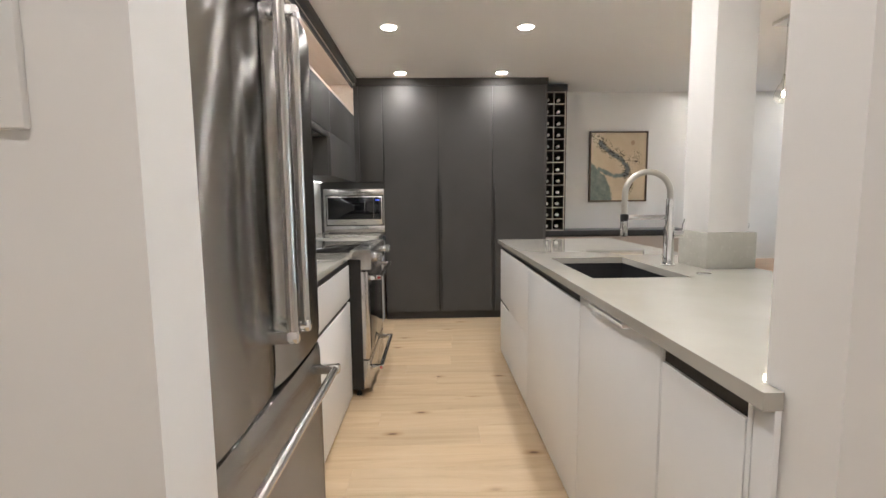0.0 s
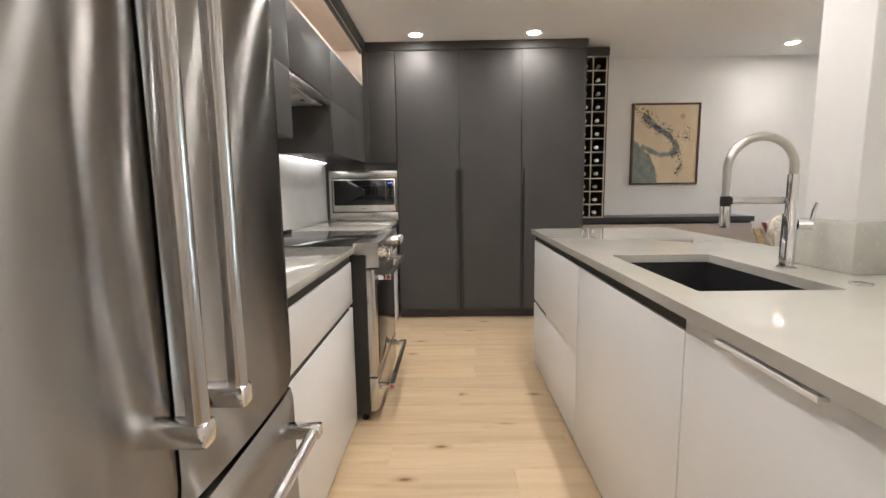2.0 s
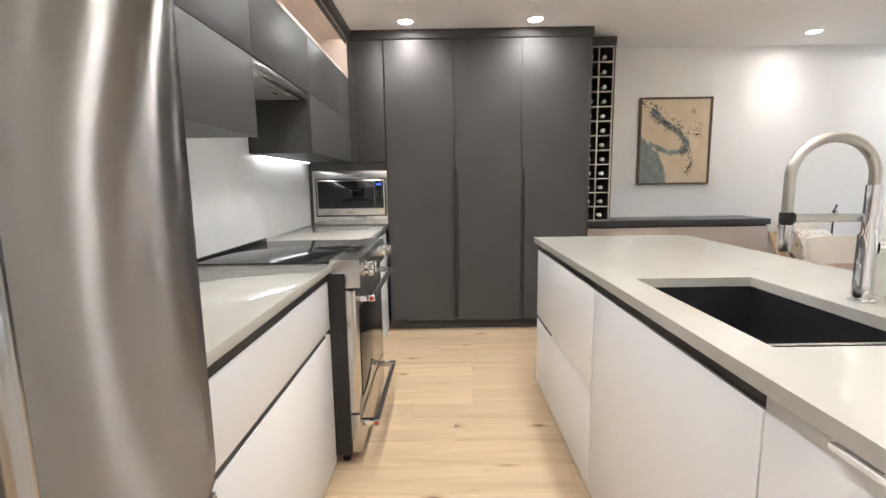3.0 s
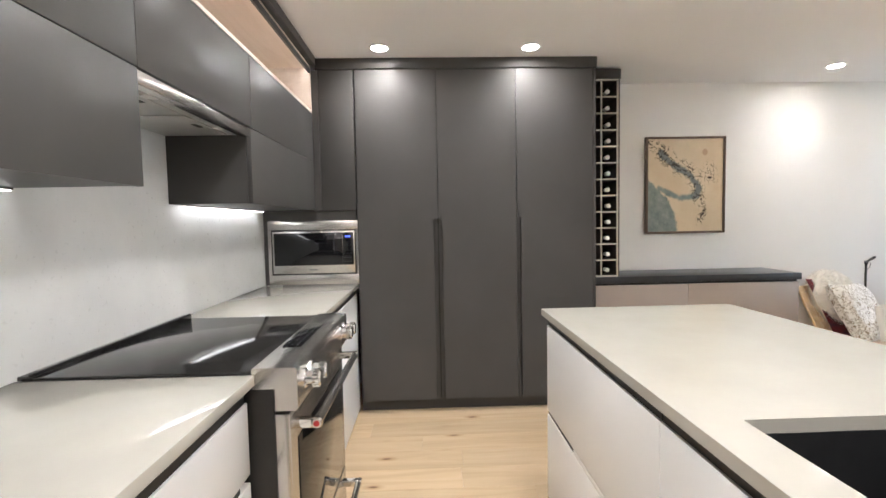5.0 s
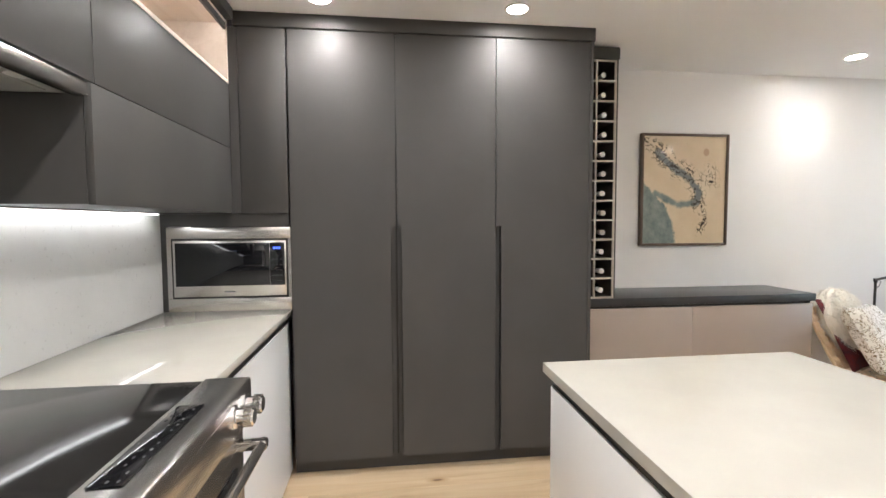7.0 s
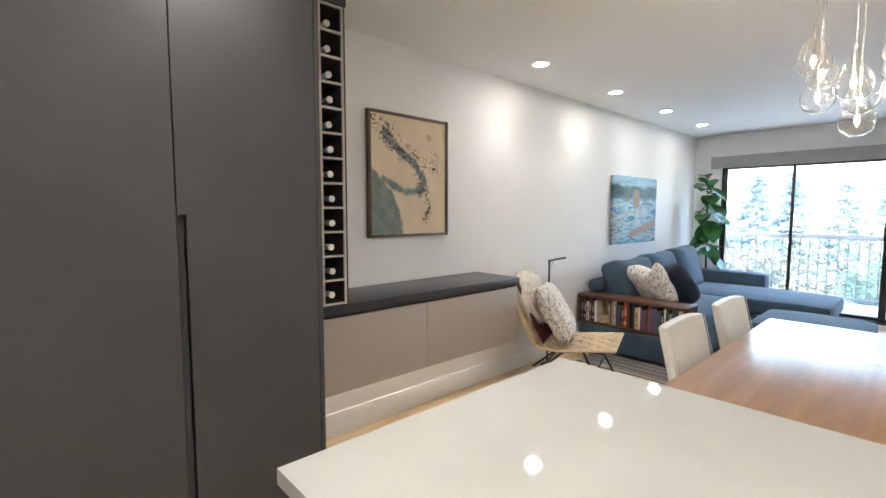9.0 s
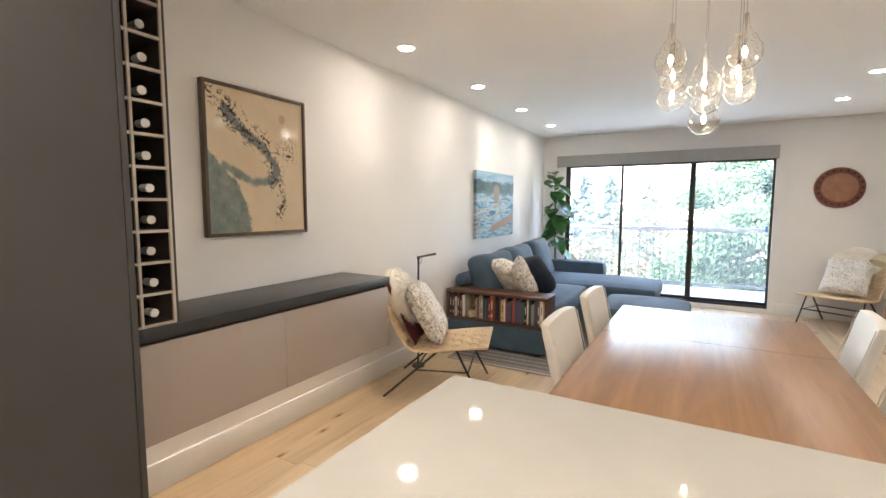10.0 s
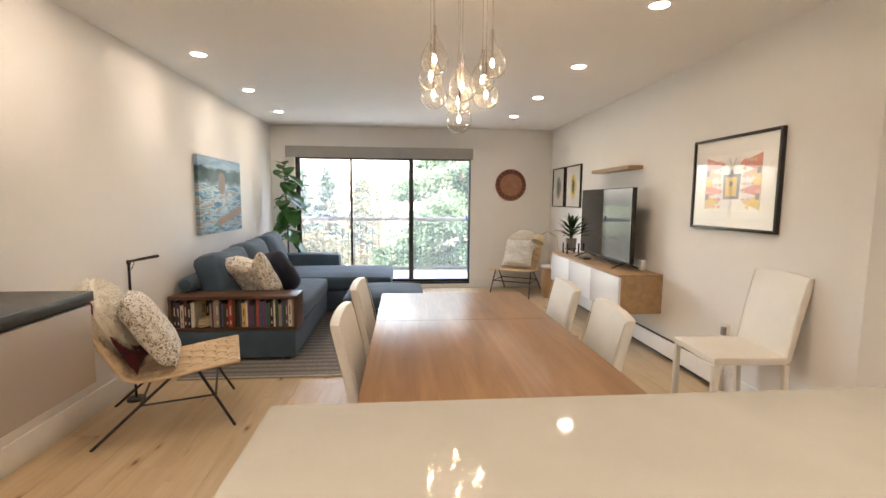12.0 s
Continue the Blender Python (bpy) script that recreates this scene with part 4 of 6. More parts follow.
def flat_uv(n, l, axes, o, size):
    """Picture coordinates from 0 to 1 over a flat panel, from object coordinates."""
    tc, s = n.new("ShaderNodeTexCoord"), n.new("ShaderNodeSeparateXYZ")
    l.new(tc.outputs["Object"], s.inputs[0])
    u, v = (mth(n, l, "DIVIDE", mth(n, l, "SUBTRACT", s.outputs["XYZ".index(a)], b), c) for a, b, c in zip(axes, o, size))
    cmb = n.new("ShaderNodeCombineXYZ")
    l.new(u, cmb.inputs[0]), l.new(v, cmb.inputs[1])
    return u, v, cmb.outputs[0]


def seg_dist(n, l, u, v, p, q):
    dx, dy = q[0] - p[0], q[1] - p[1]
    du, dv = mth(n, l, "SUBTRACT", u, p[0]), mth(n, l, "SUBTRACT", v, p[1])
    t = mth(n, l, "MULTIPLY_ADD", du, dx / (dx * dx + dy * dy), mth(n, l, "MULTIPLY", dv, dy / (dx * dx + dy * dy)))
    t = mth(n, l, "MINIMUM", mth(n, l, "MAXIMUM", t, 0.0), 1.0)
    a, b = mth(n, l, "MULTIPLY_ADD", t, -dx, du), mth(n, l, "MULTIPLY_ADD", t, -dy, dv)
    return mth(n, l, "SQRT", mth(n, l, "MULTIPLY_ADD", a, a, mth(n, l, "MULTIPLY", b, b)))


def less(n, l, a, b, soft=0.012):
    r = n.new("ShaderNodeMapRange")
    r.inputs[1].default_value, r.inputs[2].default_value = b - soft, b + soft
    r.inputs[3].default_value, r.inputs[4].default_value = 1.0, 0.0
    l.new(a, r.inputs[0])
    return r.outputs[0]


def chart_material():
    m, n, l, p = nodes_of("old_sea_chart")
    u, v, uv = flat_uv(n, l, "XZ", (1.845, 1.215), (0.62, 0.745))
    wob, fine = noise_of(n, l, uv, 9.0, 6.0, 0.7), noise_of(n, l, uv, 9.0, 1.2, 0.5, 1.8)
    w = mth(n, l, "MULTIPLY", mth(n, l, "SUBTRACT", wob, 0.5), 0.22)

    def reach(points, share=1.0):
        """Ragged distance to a chain of points."""
        d = None
        for p0, p1 in zip(points, points[1:]):
            e = seg_dist(n, l, u, v, p0, p1)
            d = e if d is None else mth(n, l, "MINIMUM", d, e)
        return mth(n, l, "ADD", d, mth(n, l, "MULTIPLY", w, share))
    strait = reach([(0.17, 0.85), (0.37, 0.70), (0.58, 0.60), (0.68, 0.47), (0.65, 0.38)], 0.5)
    channel = reach([(0.14, 0.47), (0.42, 0.36), (0.66, 0.38)], 0.3)
    sound = reach([(0.71, 0.36), (0.75, 0.22), (0.70, 0.11)], 0.55)
    inlets = reach([(0.0, 0.97), (0.12, 0.90), (0.27, 0.83), (0.36, 0.72), (0.56, 0.66), (0.60, 0.58)], 0.5)
    fjords = reach([(0.58, 0.60), (0.86, 0.58), (0.82, 0.70)], 0.4)
    bay = mth(n, l, "ADD", mth(n, l, "MULTIPLY_ADD", mth(n, l, "MULTIPLY", v, v), 1.25, u), w)
    paper = ramp(n, l, noise_of(n, l, uv, 3.0, 5.0), [(0.3, (0.66, 0.52, 0.35)), (0.7, (0.75, 0.62, 0.44))])
    water = ramp(n, l, wob, [(0.35, (0.17, 0.21, 0.20)), (0.65, (0.30, 0.33, 0.29))])
    col = mixed(n, l, less(n, l, bay, 0.40), paper, water)
    col = mixed(n, l, less(n, l, channel, 0.028), col, water)
    col = mixed(n, l, less(n, l, strait, 0.038), col, (0.20, 0.21, 0.20))
    vor = n.new("ShaderNodeTexVoronoi")
    vor.feature, vor.voronoi_dimensions = "DISTANCE_TO_EDGE", "2D"
    vor.inputs["Scale"].default_value = 15.0
    wrinkle = n.new("ShaderNodeMix")
    wrinkle.data_type, wrinkle.blend_type = "RGBA", "LINEAR_LIGHT"
    wrinkle.inputs[0].default_value = 0.10
    warp = n.new("ShaderNodeTexNoise")
    warp.inputs["Scale"].default_value, warp.inputs["Detail"].default_value = 12.0, 4.0
    l.new(uv, warp.inputs["Vector"]), l.new(uv, wrinkle.inputs[6]), l.new(warp.outputs[1], wrinkle.inputs[7])
    l.new(wrinkle.outputs[2], vor.inputs["Vector"])
    line = mth(n, l, "MULTIPLY", less(n, l, vor.outputs["Distance"], 0.075, 0.03), less(n, l, fine, 0.56, 0.04))
    near = mth(n, l, "MAXIMUM", mth(n, l, "MAXIMUM", less(n, l, strait, 0.075, 0.03), less(n, l, sound, 0.045, 0.02)), mth(n, l, "MAXIMUM", less(n, l, inlets, 0.075, 0.03), mth(n, l, "MULTIPLY", less(n, l, fjords, 0.07, 0.03), 0.6)))
    col = mixed(n, l, mth(n, l, "MULTIPLY", line, near), col, (0.04, 0.03, 0.022))
    for chain, wide in ((sound, 0.010), (inlets, 0.008), (fjords, 0.004)):
        col = mixed(n, l, mth(n, l, "MULTIPLY", less(n, l, chain, wide, 0.006), less(n, l, noise_of(n, l, uv, 14.0, 1.0), 0.55, 0.05)), col, (0.05, 0.04, 0.032))
    speck = less(n, l, noise_of(n, l, uv, 55.0, 2.0), 0.29, 0.02)
    col = mixed(n, l, mth(n, l, "MULTIPLY", speck, 0.2), col, (0.2, 0.14, 0.09))
    rose = seg_dist(n, l, u, v, (0.76, 0.86), (0.761, 0.861))
    col = mixed(n, l, mth(n, l, "MULTIPLY", less(n, l, rose, 0.035, 0.008), 0.45), col, (0.34, 0.14, 0.08))
    l.new(col, p.inputs["Base Color"])
    p.inputs["Roughness"].default_value = 0.10
    return m


def seascape_material():
    m, n, l, p = nodes_of("painted_harbour_scene")
    u, v, uv = flat_uv(n, l, "XZ", (4.93, 1.0), (1.10, 0.75))
    mp = n.new("ShaderNodeMapping")
    mp.inputs["Scale"].default_value, mp.inputs["Rotation"].default_value = (2.2, 9.0, 1), (0, 0, 0.25)
    l.new(uv, mp.inputs["Vector"])
    wave, blotch = noise_of(n, l, mp.outputs[0], 1.6, 5.0, 0.6, 1.2), noise_of(n, l, uv, 5.0, 4.0)
    sea = ramp(n, l, wave, [(0.30, (0.03, 0.10, 0.20)), (0.42, (0.09, 0.26, 0.42)), (0.50, (0.42, 0.60, 0.66)), (0.57, (0.38, 0.30, 0.27)), (0.66, (0.10, 0.24, 0.36))])
    hills = ramp(n, l, blotch, [(0.35, (0.02, 0.06, 0.09)), (0.6, (0.06, 0.13, 0.13)), (0.75, (0.16, 0.22, 0.14))])
    skyc = ramp(n, l, wave, [(0.3, (0.16, 0.36, 0.55)), (0.7, (0.48, 0.62, 0.70))])
    vv = mth(n, l, "MULTIPLY_ADD", blotch, 0.22, v)
    col = mixed(n, l, less(n, l, vv, 0.98, 0.02), skyc, hills)
    col = mixed(n, l, less(n, l, vv, 0.78, 0.03), col, sea)
    boat = mth(n, l, "ADD", seg_dist(n, l, u, v, (0.50, 0.60), (0.50, 0.74)), mth(n, l, "MULTIPLY", blotch, 0.05))
    col = mixed(n, l, less(n, l, boat, 0.10, 0.02), col, ramp(n, l, blotch, [(0.4, (0.24, 0.17, 0.12)), (0.6, (0.36, 0.20, 0.14))]))
    log = mth(n, l, "ADD", seg_dist(n, l, u, v, (0.42, 0.14), (0.95, 0.30)), mth(n, l, "MULTIPLY", wave, 0.06))
    col = mixed(n, l, less(n, l, log, 0.085, 0.02), col, (0.36, 0.23, 0.16))
    l.new(col, p.inputs["Base Color"])
    p.inputs["Roughness"].default_value = 0.45
    bumped(n, l, p, wave, 0.4, 0.003)
    return m


def scroll_fabric(name, ground, ink, scale, thr, bump=0.25):
    """Cushion cloth with a printed or tufted scroll pattern."""
    m, n, l, p = nodes_of(name)
    v = coords(n, l)
    a = noise_of(n, l, v, scale, 2.0, 0.4, 1.6)
    ridge = mth(n, l, "ABSOLUTE", mth(n, l, "SUBTRACT", mth(n, l, "FRACT", mth(n, l, "MULTIPLY", a, 5.0)), 0.5))
    mask = less(n, l, ridge, thr, thr * 0.35)
    brk = less(n, l, noise_of(n, l, v, scale * 1.2, 1.0), 0.60, 0.03)
    l.new(mixed(n, l, mth(n, l, "MULTIPLY", mask, brk), ground, ink), p.inputs["Base Color"])
    p.inputs["Roughness"].default_value = 0.9
    p.inputs["Sheen Weight"].default_value = 0.2
    bumped(n, l, p, noise_of(n, l, v, 420.0, 2.0), bump, 0.002)
    return m


M_CHART, M_SEA = chart_material(), seascape_material()
M_SCROLL = scroll_fabric("white_scroll_print_cloth", (0.84, 0.81, 0.75), (0.24, 0.18, 0.10), 25.0, 0.17)
M_NUBBY = scroll_fabric("white_nubby_cloth", (0.74, 0.71, 0.65), (0.30, 0.26, 0.22), 26.0, 0.12, 0.8)


# ---- wall pictures on the long wall ----
def framed(name, label, axis, a0, a1, z0, z1, wall, out, depth, width, m_frame, inner, m_inner, glazed=False):
    """A picture in a mitred frame on a wall; axis: the way along the wall; out: +1 or -1, away from it."""
    f = thing(name, label, "picture", ((a0 + a1) / 2, wall, z0) if axis == "x" else (wall, (a0 + a1) / 2, z0))
    w0, w1 = sorted((wall + out * 0.002, wall + out * depth))
    i0, i1 = sorted((wall + out * 0.004, wall + out * inner))

    def slab(b0, b1, c0, c1, d0, d1, bev=0.0):
        return boxm(b0, b1, d0, d1, c0, c1, bev) if axis == "x" else boxm(d0, d1, b0, b1, c0, c1, bev)
    for nm, q in (("frame_side", (a0, a0 + width, z0, z1)), ("frame_side", (a1 - width, a1, z0, z1)), ("frame_rail", (a0 + width, a1 - width, z0, z0 + width)), ("frame_rail", (a0 + width, a1 - width, z1 - width, z1))):
        part(nm, slab(*q, w0, w1, 0.0015), m_frame, f)
    art = part("art_panel", slab(a0 + width, a1 - width, z0 + width, z1 - width, i0, i1), m_inner, f)
    if glazed:
        g0, g1 = sorted((wall + out * (inner + 0.005), wall + out * (inner + 0.007)))
        pane = part("glazing", slab(a0 + width, a1 - width, z0 + width, z1 - width, g0, g1), M_PICGLASS, f, "clear picture glass")
        pane.visible_shadow = False
    return f, art


M_FRAME_BR = wood("dark_brown_frame", (0.10, 0.062, 0.038), (0.14, 0.09, 0.056), (0.18, 0.12, 0.078), 2, 0.4)
framed("framed_chart", "antique sea chart print in a deep dark brown frame", "x", 1.822, 2.487, 1.193, 1.983, NORTH, -1, 0.036, 0.018, M_FRAME_BR, 0.026, M_CHART)
sea = thing("canvas_painting", "bright unframed harbour painting on a deep canvas", "painting", (5.5, NORTH, 1.0))
part("canvas", boxm(4.93, 6.03, NORTH - 0.04, NORTH - 0.002, 1.0, 1.755, 0.004), M_SEA, sea)

# ---- pictures on the south wall ----
M_FRAME_BK = surface("black_picture_frame", (0.012, 0.010, 0.009), (0.02, 0.017, 0.015), 0.35, 10, 120, 0.05)
M_MAT = surface("white_picture_mat", (0.74, 0.72, 0.68), (0.77, 0.75, 0.71), 0.25, 5, 200, 0.02)
AX0, AX1, AZ0, AZ1 = 3.075, 3.905, 1.150, 1.800
pic, panel_in = framed("framed_print", "geometric red and yellow print in a thin black frame", "x", AX0, AX1, AZ0, AZ1, SOUTH, 1, 0.03, 0.02, M_FRAME_BK, 0.016, M_MAT, True)


def shape_panel(name, pts, mat, parent, y, t=0.0012):
    bm = bmesh.new()
    a, b = [bm.verts.new((x, y, z)) for x, z in pts], [bm.verts.new((x, y + t, z)) for x, z in pts]
    k = len(pts)
    for i in range(k):
        bm.faces.new((a[i], a[(i + 1) % k], b[(i + 1) % k], b[i]))
    bm.faces.new(a[::-1]), bm.faces.new(b)
    return part(name, bm, mat, parent)


yp = SOUTH + 0.0165
P_RED, P_YEL, P_ORA, P_GRY, P_PAP = (surface(nm, c, tuple(x * 1.15 for x in c), 0.4, 12, 200, 0.02) for nm, c in (("print_red", (0.62, 0.26, 0.21)), ("print_yellow", (0.66, 0.48, 0.16)), ("print_orange", (0.68, 0.38, 0.26)), ("print_grey", (0.26, 0.24, 0.23)), ("print_paper", (0.72, 0.69, 0.65))))
cx, cz = (AX0 + AX1) / 2, (AZ0 + AZ1) / 2
shape_panel("print_paper", [(cx - 0.27, cz - 0.20), (cx + 0.27, cz - 0.20), (cx + 0.27, cz + 0.20), (cx - 0.27, cz + 0.20)], P_PAP, panel_in, yp)
for s in (-1, 1):
    for i, (zc, hh, ln, mt) in enumerate(((0.13, 0.06, 0.20, P_RED), (0.06, 0.04, 0.16, P_ORA), (-0.05, 0.05, 0.18, P_RED), (-0.13, 0.055, 0.15, P_YEL))):
        pts = [(cx + s * 0.265, cz + zc - hh), (cx + s * 0.265, cz + zc + hh)]
        st = 4
        for k in range(st):
            f0 = 1 - k / st
            pts += [(cx + s * (0.265 - ln * (k + 0.6) / st), cz + zc + hh * f0 * 0.8), (cx + s * (0.265 - ln * (k + 0.7) / st), cz + zc + hh * (f0 - 0.22))]
        pts += [(cx + s * (0.265 - ln), cz + zc)] + [(cx + s * (0.265 - ln * (k + 0.7) / st), cz + zc - hh * (1 - k / st) * 0.75) for k in range(st - 1, -1, -1)]
        shape_panel("zigzag", pts if s > 0 else pts[::-1], mt, panel_in, yp + 0.0014 + i * 0.0002)
    shape_panel("yellow_bar", [(cx + s * 0.20, cz - 0.02), (cx + s * 0.26, cz - 0.02), (cx + s * 0.26, cz + 0.04), (cx + s * 0.20, cz + 0.02)], P_YEL, panel_in, yp + 0.0030)
P_PINK = surface("print_pink", (0.66, 0.40, 0.36), (0.72, 0.47, 0.42), 0.4, 12, 200, 0.02)
rz_ = random.Random(3)
for s in (-1, 1):
    for row in range(7):
        zz = cz - 0.165 + row * 0.052
        for k in range(4):
            if rz_.random() < 0.25:
                continue
            x0, w_ = cx + s * (0.09 + 0.042 * k), 0.042 * rz_.uniform(0.8, 1.2)
            h_ = 0.036 * rz_.uniform(0.6, 1.1)
            shape_panel("small_triangle", [(x0, zz), (x0 + s * w_, zz - h_ / 2), (x0 + s * w_, zz + h_ / 2)][::s], rz_.choice((P_PINK, P_PINK, P_RED, P_ORA, P_YEL if s < 0 else P_PINK)), panel_in, yp + 0.0024 + 0.0001 * k)
shape_panel("centre_square", [(cx - 0.075, cz - 0.11), (cx + 0.075, cz - 0.11), (cx + 0.085, cz + 0.06), (cx + 0.02, cz + 0.06), (cx, cz + 0.10), (cx - 0.02, cz + 0.06), (cx - 0.085, cz + 0.06)], P_GRY, panel_in, yp + 0.0014)
shape_panel("centre_light", [(cx - 0.052, cz - 0.09), (cx + 0.052, cz - 0.09), (cx + 0.052, cz + 0.04), (cx - 0.052, cz + 0.04)], P_YEL, panel_in, yp + 0.0030)
shape_panel("centre_dot", [(cx - 0.015, cz - 0.02), (cx + 0.015, cz - 0.02), (cx + 0.015, cz + 0.012), (cx - 0.015, cz + 0.012)], P_GRY, panel_in, yp + 0.0045)
for s in (-1, 1):
    for zc in (0.075, -0.095):
        shape_panel("small_square", [(cx + s * 0.245 - 0.016, cz + zc - 0.02), (cx + s * 0.245 + 0.016, cz + zc - 0.02), (cx + s * 0.245 + 0.016, cz + zc + 0.02), (cx + s * 0.245 - 0.016, cz + zc + 0.02)], P_GRY, panel_in, yp + 0.0045)
    shape_panel("spike", [(cx + s * 0.012, cz + 0.11), (cx + s * 0.035, cz + 0.17), (cx + s * 0.028, cz + 0.17)][::s], P_GRY, panel_in, yp + 0.0016)
for x0, x1, mt in ((6.80, 7.29, P_GRY), (6.20, 6.735, P_YEL)):
    fr, inn = framed("small_framed_print", "tall botanical print in a thin black frame", "x", x0, x1, 1.262, 1.822, SOUTH, 1, 0.026, 0.014, M_FRAME_BK, 0.012, M_MAT)
    mx = (x0 + x1) / 2
    shape_panel("figure", [(mx + 0.10 * math.sin(a) * (1 + 0.2 * math.sin(3 * a)), 1.54 + 0.16 * math.cos(a)) for a in [6.28318 * i / 18 for i in range(18)]], mt, inn, SOUTH + 0.0125)
    shape_panel("figure_core", [(mx + 0.05 * math.sin(a), 1.54 + 0.10 * math.cos(a) * (1 + 0.2 * math.sin(4 * a))) for a in [6.28318 * i / 14 for i in range(14)]], plain("print_green", (0.12, 0.16, 0.08), 0.5), inn, SOUTH + 0.0140)

# round carved disc on the window wall
bm = lathem([(0.235, 0), (0.24, -0.012), (0.232, -0.026), (0.205, -0.030), (0.178, -0.026), (0.170, -0.034), (0.10, -0.050), (0.001, -0.056)], (EAST, 1.685, 1.586), 48, "x")
for f in bm.faces:
    c = f.calc_center_median()
    r = math.hypot(c.y - 1.685, c.z - 1.586)
    f.material_index = 1 if 0.172 < r < 0.234 else 0
for i in range(20):
    a = 6.28318 * i / 20
    known = set(bm.faces)
    lathe(bm, [(0.013, -0.028), (0.013, -0.034), (0.001, -0.036)], (EAST, 1.685 + 0.205 * math.cos(a), 1.586 + 0.205 * math.sin(a)), 10, "x")
    for f in bm.faces:
        if f not in known:
            f.material_index = 2
solid("carved_disc", bm, [surface("carved_cedar", (0.30, 0.13, 0.07), (0.40, 0.19, 0.11), 0.5, 14, 120, 0.3), surface("red_brown_stain", (0.16, 0.05, 0.03), (0.22, 0.08, 0.05), 0.5, 14, 120, 0.2), plain("dark_studs", (0.05, 0.02, 0.015), 0.5)], "round carved cedar disc with a studded red rim", "wall ornament")

# ---- dining table ----
tb = thing("dining_table", "walnut-topped extending dining table", "table", (2.57, 3.015, 0))
TX0, TX1, TY0, TY1 = 1.77, 3.375, 2.57, 3.46
part("tabletop", boxm(TX0, TX1, TY0, TY1, 0.726, 0.752, 0.002), M_TABLE, tb)
part("leaf_seam", boxm(2.7045, 2.7065, TY0 + 0.001, TY1 - 0.001, 0.7515, 0.7523), M_BLACK, tb, "thin dark seam between the leaves")
for y in (TY0 + 0.10, TY1 - 0.12):
    part("apron", boxm(TX0 + 0.10, TX1 - 0.10, y, y + 0.02, 0.655, 0.7255), M_TABLE, tb)
for x in (TX0 + 0.10, TX1 - 0.12):
    part("apron", boxm(x, x + 0.02, TY0 + 0.1205, TY1 - 0.1205, 0.655, 0.7255), M_TABLE, tb)
for x in (TX0 + 0.045, TX1 - 0.105):
    for y in (TY0 + 0.045, TY1 - 0.105):
        part("leg", boxm(x, x + 0.06, y, y + 0.06, 0, 0.7255, 0.004), M_TABLE, tb)


# ---- dining chairs ----
def dining_chair(k_back=1.0):
    c = thing("dining_chair", "cream leather dining chair tucked under the table", "chair", (0, 0, 0), "cream dining chairs")
    part("seat", cushion(-0.215, 0.215, -0.20, 0.235, 0.425, 0.475, 0.016, 0.008), M_LEATHER, c)
    bm = cushion(-0.215, 0.215, -0.022, 0.022, 0.0, 0.50, 0.014, 0.0)
    for v in bm.verts:
        k = v.co.z / 0.5
        v.co.x *= 1.0 + 0.05 * k
        v.co.y += -0.075 * k - 0.02 * k * k + 0.012 * (1 - (v.co.x / 0.22) ** 2) * k * -1
        v.co.z -= 0.006 * (v.co.x / 0.22) ** 2 * k
    bm.transform(pose(0, -0.205, 0.435) @ Matrix.Diagonal((0.94, 1, k_back, 1)))
    back = part("backrest", bm, M_LEATHER, c)
    m_pipe = surface("cream_piping", (0.66, 0.61, 0.53), (0.7, 0.65, 0.57), 0.5, 8, 90, 0.1)
    for s in (-1, 1):
        part("seam", tubem([(s * 0.200, -0.205 + 0.026, 0.46), (s * 0.206, -0.25 + 0.026, 0.435 + 0.265 * k_back), (s * 0.209, -0.296 + 0.022, 0.435 + 0.48 * k_back)], 0.0022, 6), m_pipe, back)
    for x, y, dy in ((-0.197, 0.214, 0.0), (0.197, 0.214, 0.0), (-0.197, -0.19, -0.02), (0.197, -0.19, -0.02)):
        bm = bmesh.new()
        box(bm, x - 0.016, x + 0.016, y - 0.016, y + 0.016, 0, 0.426, 0.004)
        for v in bm.verts:
            v.co.y += dy * (1 - v.co.z / 0.43)
        part("leg", bm, M_LEATHER, c)
    return c


chair = dining_chair(0.92)
chair.matrix_basis = pose(2.345, 3.275, 0, 0, 0, 180)
copy_thing(chair, pose(3.00, 3.275, 0, 0, 0, 179))
copy_thing(chair, pose(2.385, 2.722, 0, 0, 0, -7))
copy_thing(chair, pose(2.965, 2.712, 0, 0, 0, -5))
lone = dining_chair()
lone.matrix_basis = pose(3.035, 1.345, 0, 0, 0, -3)
lone["label"] = "cream leather dining chair standing against the wall"


# ---- pendant cluster ----
PX = 2.565
pend = thing("pendant_light", "cluster of nine lit seeded-glass drop pendants", "pendant light", (PX, 3.075, H))
part("canopy", boxm(PX - 0.17, PX + 0.17, 2.90, 3.25, H - 0.028, H - 0.001, 0.004), M_SATIN, pend, "rectangular brushed metal canopy")
drop = [(0.009, 0.205), (0.011, 0.165), (0.018, 0.125), (0.042, 0.085), (0.066, 0.030), (0.0705, -0.010), (0.066, -0.042), (0.050, -0.070), (0.026, -0.086), (0.001, -0.090)]
drop = [(0.82 * r, 0.66 * h) for r, h in drop]


def globe_mesh():
    """A hollow blown drop: an outer skin and an inner skin that faces inwards."""
    bm = lathem(drop, (0, 0, 0), 30)
    bmesh.ops.recalc_face_normals(bm, faces=bm.faces[:])
    outer = set(bm.faces)
    lathe(bm, [(0.007, drop[0][1] - 0.001)] + [(max(r - 0.0009, 0.0006), h + 0.0009) for r, h in drop[1:]], (0, 0, 0), 30)
    inner = [f for f in bm.faces if f not in outer]
    bmesh.ops.recalc_face_normals(bm, faces=inner)
    bmesh.ops.reverse_faces(bm, faces=inner)
    return bm


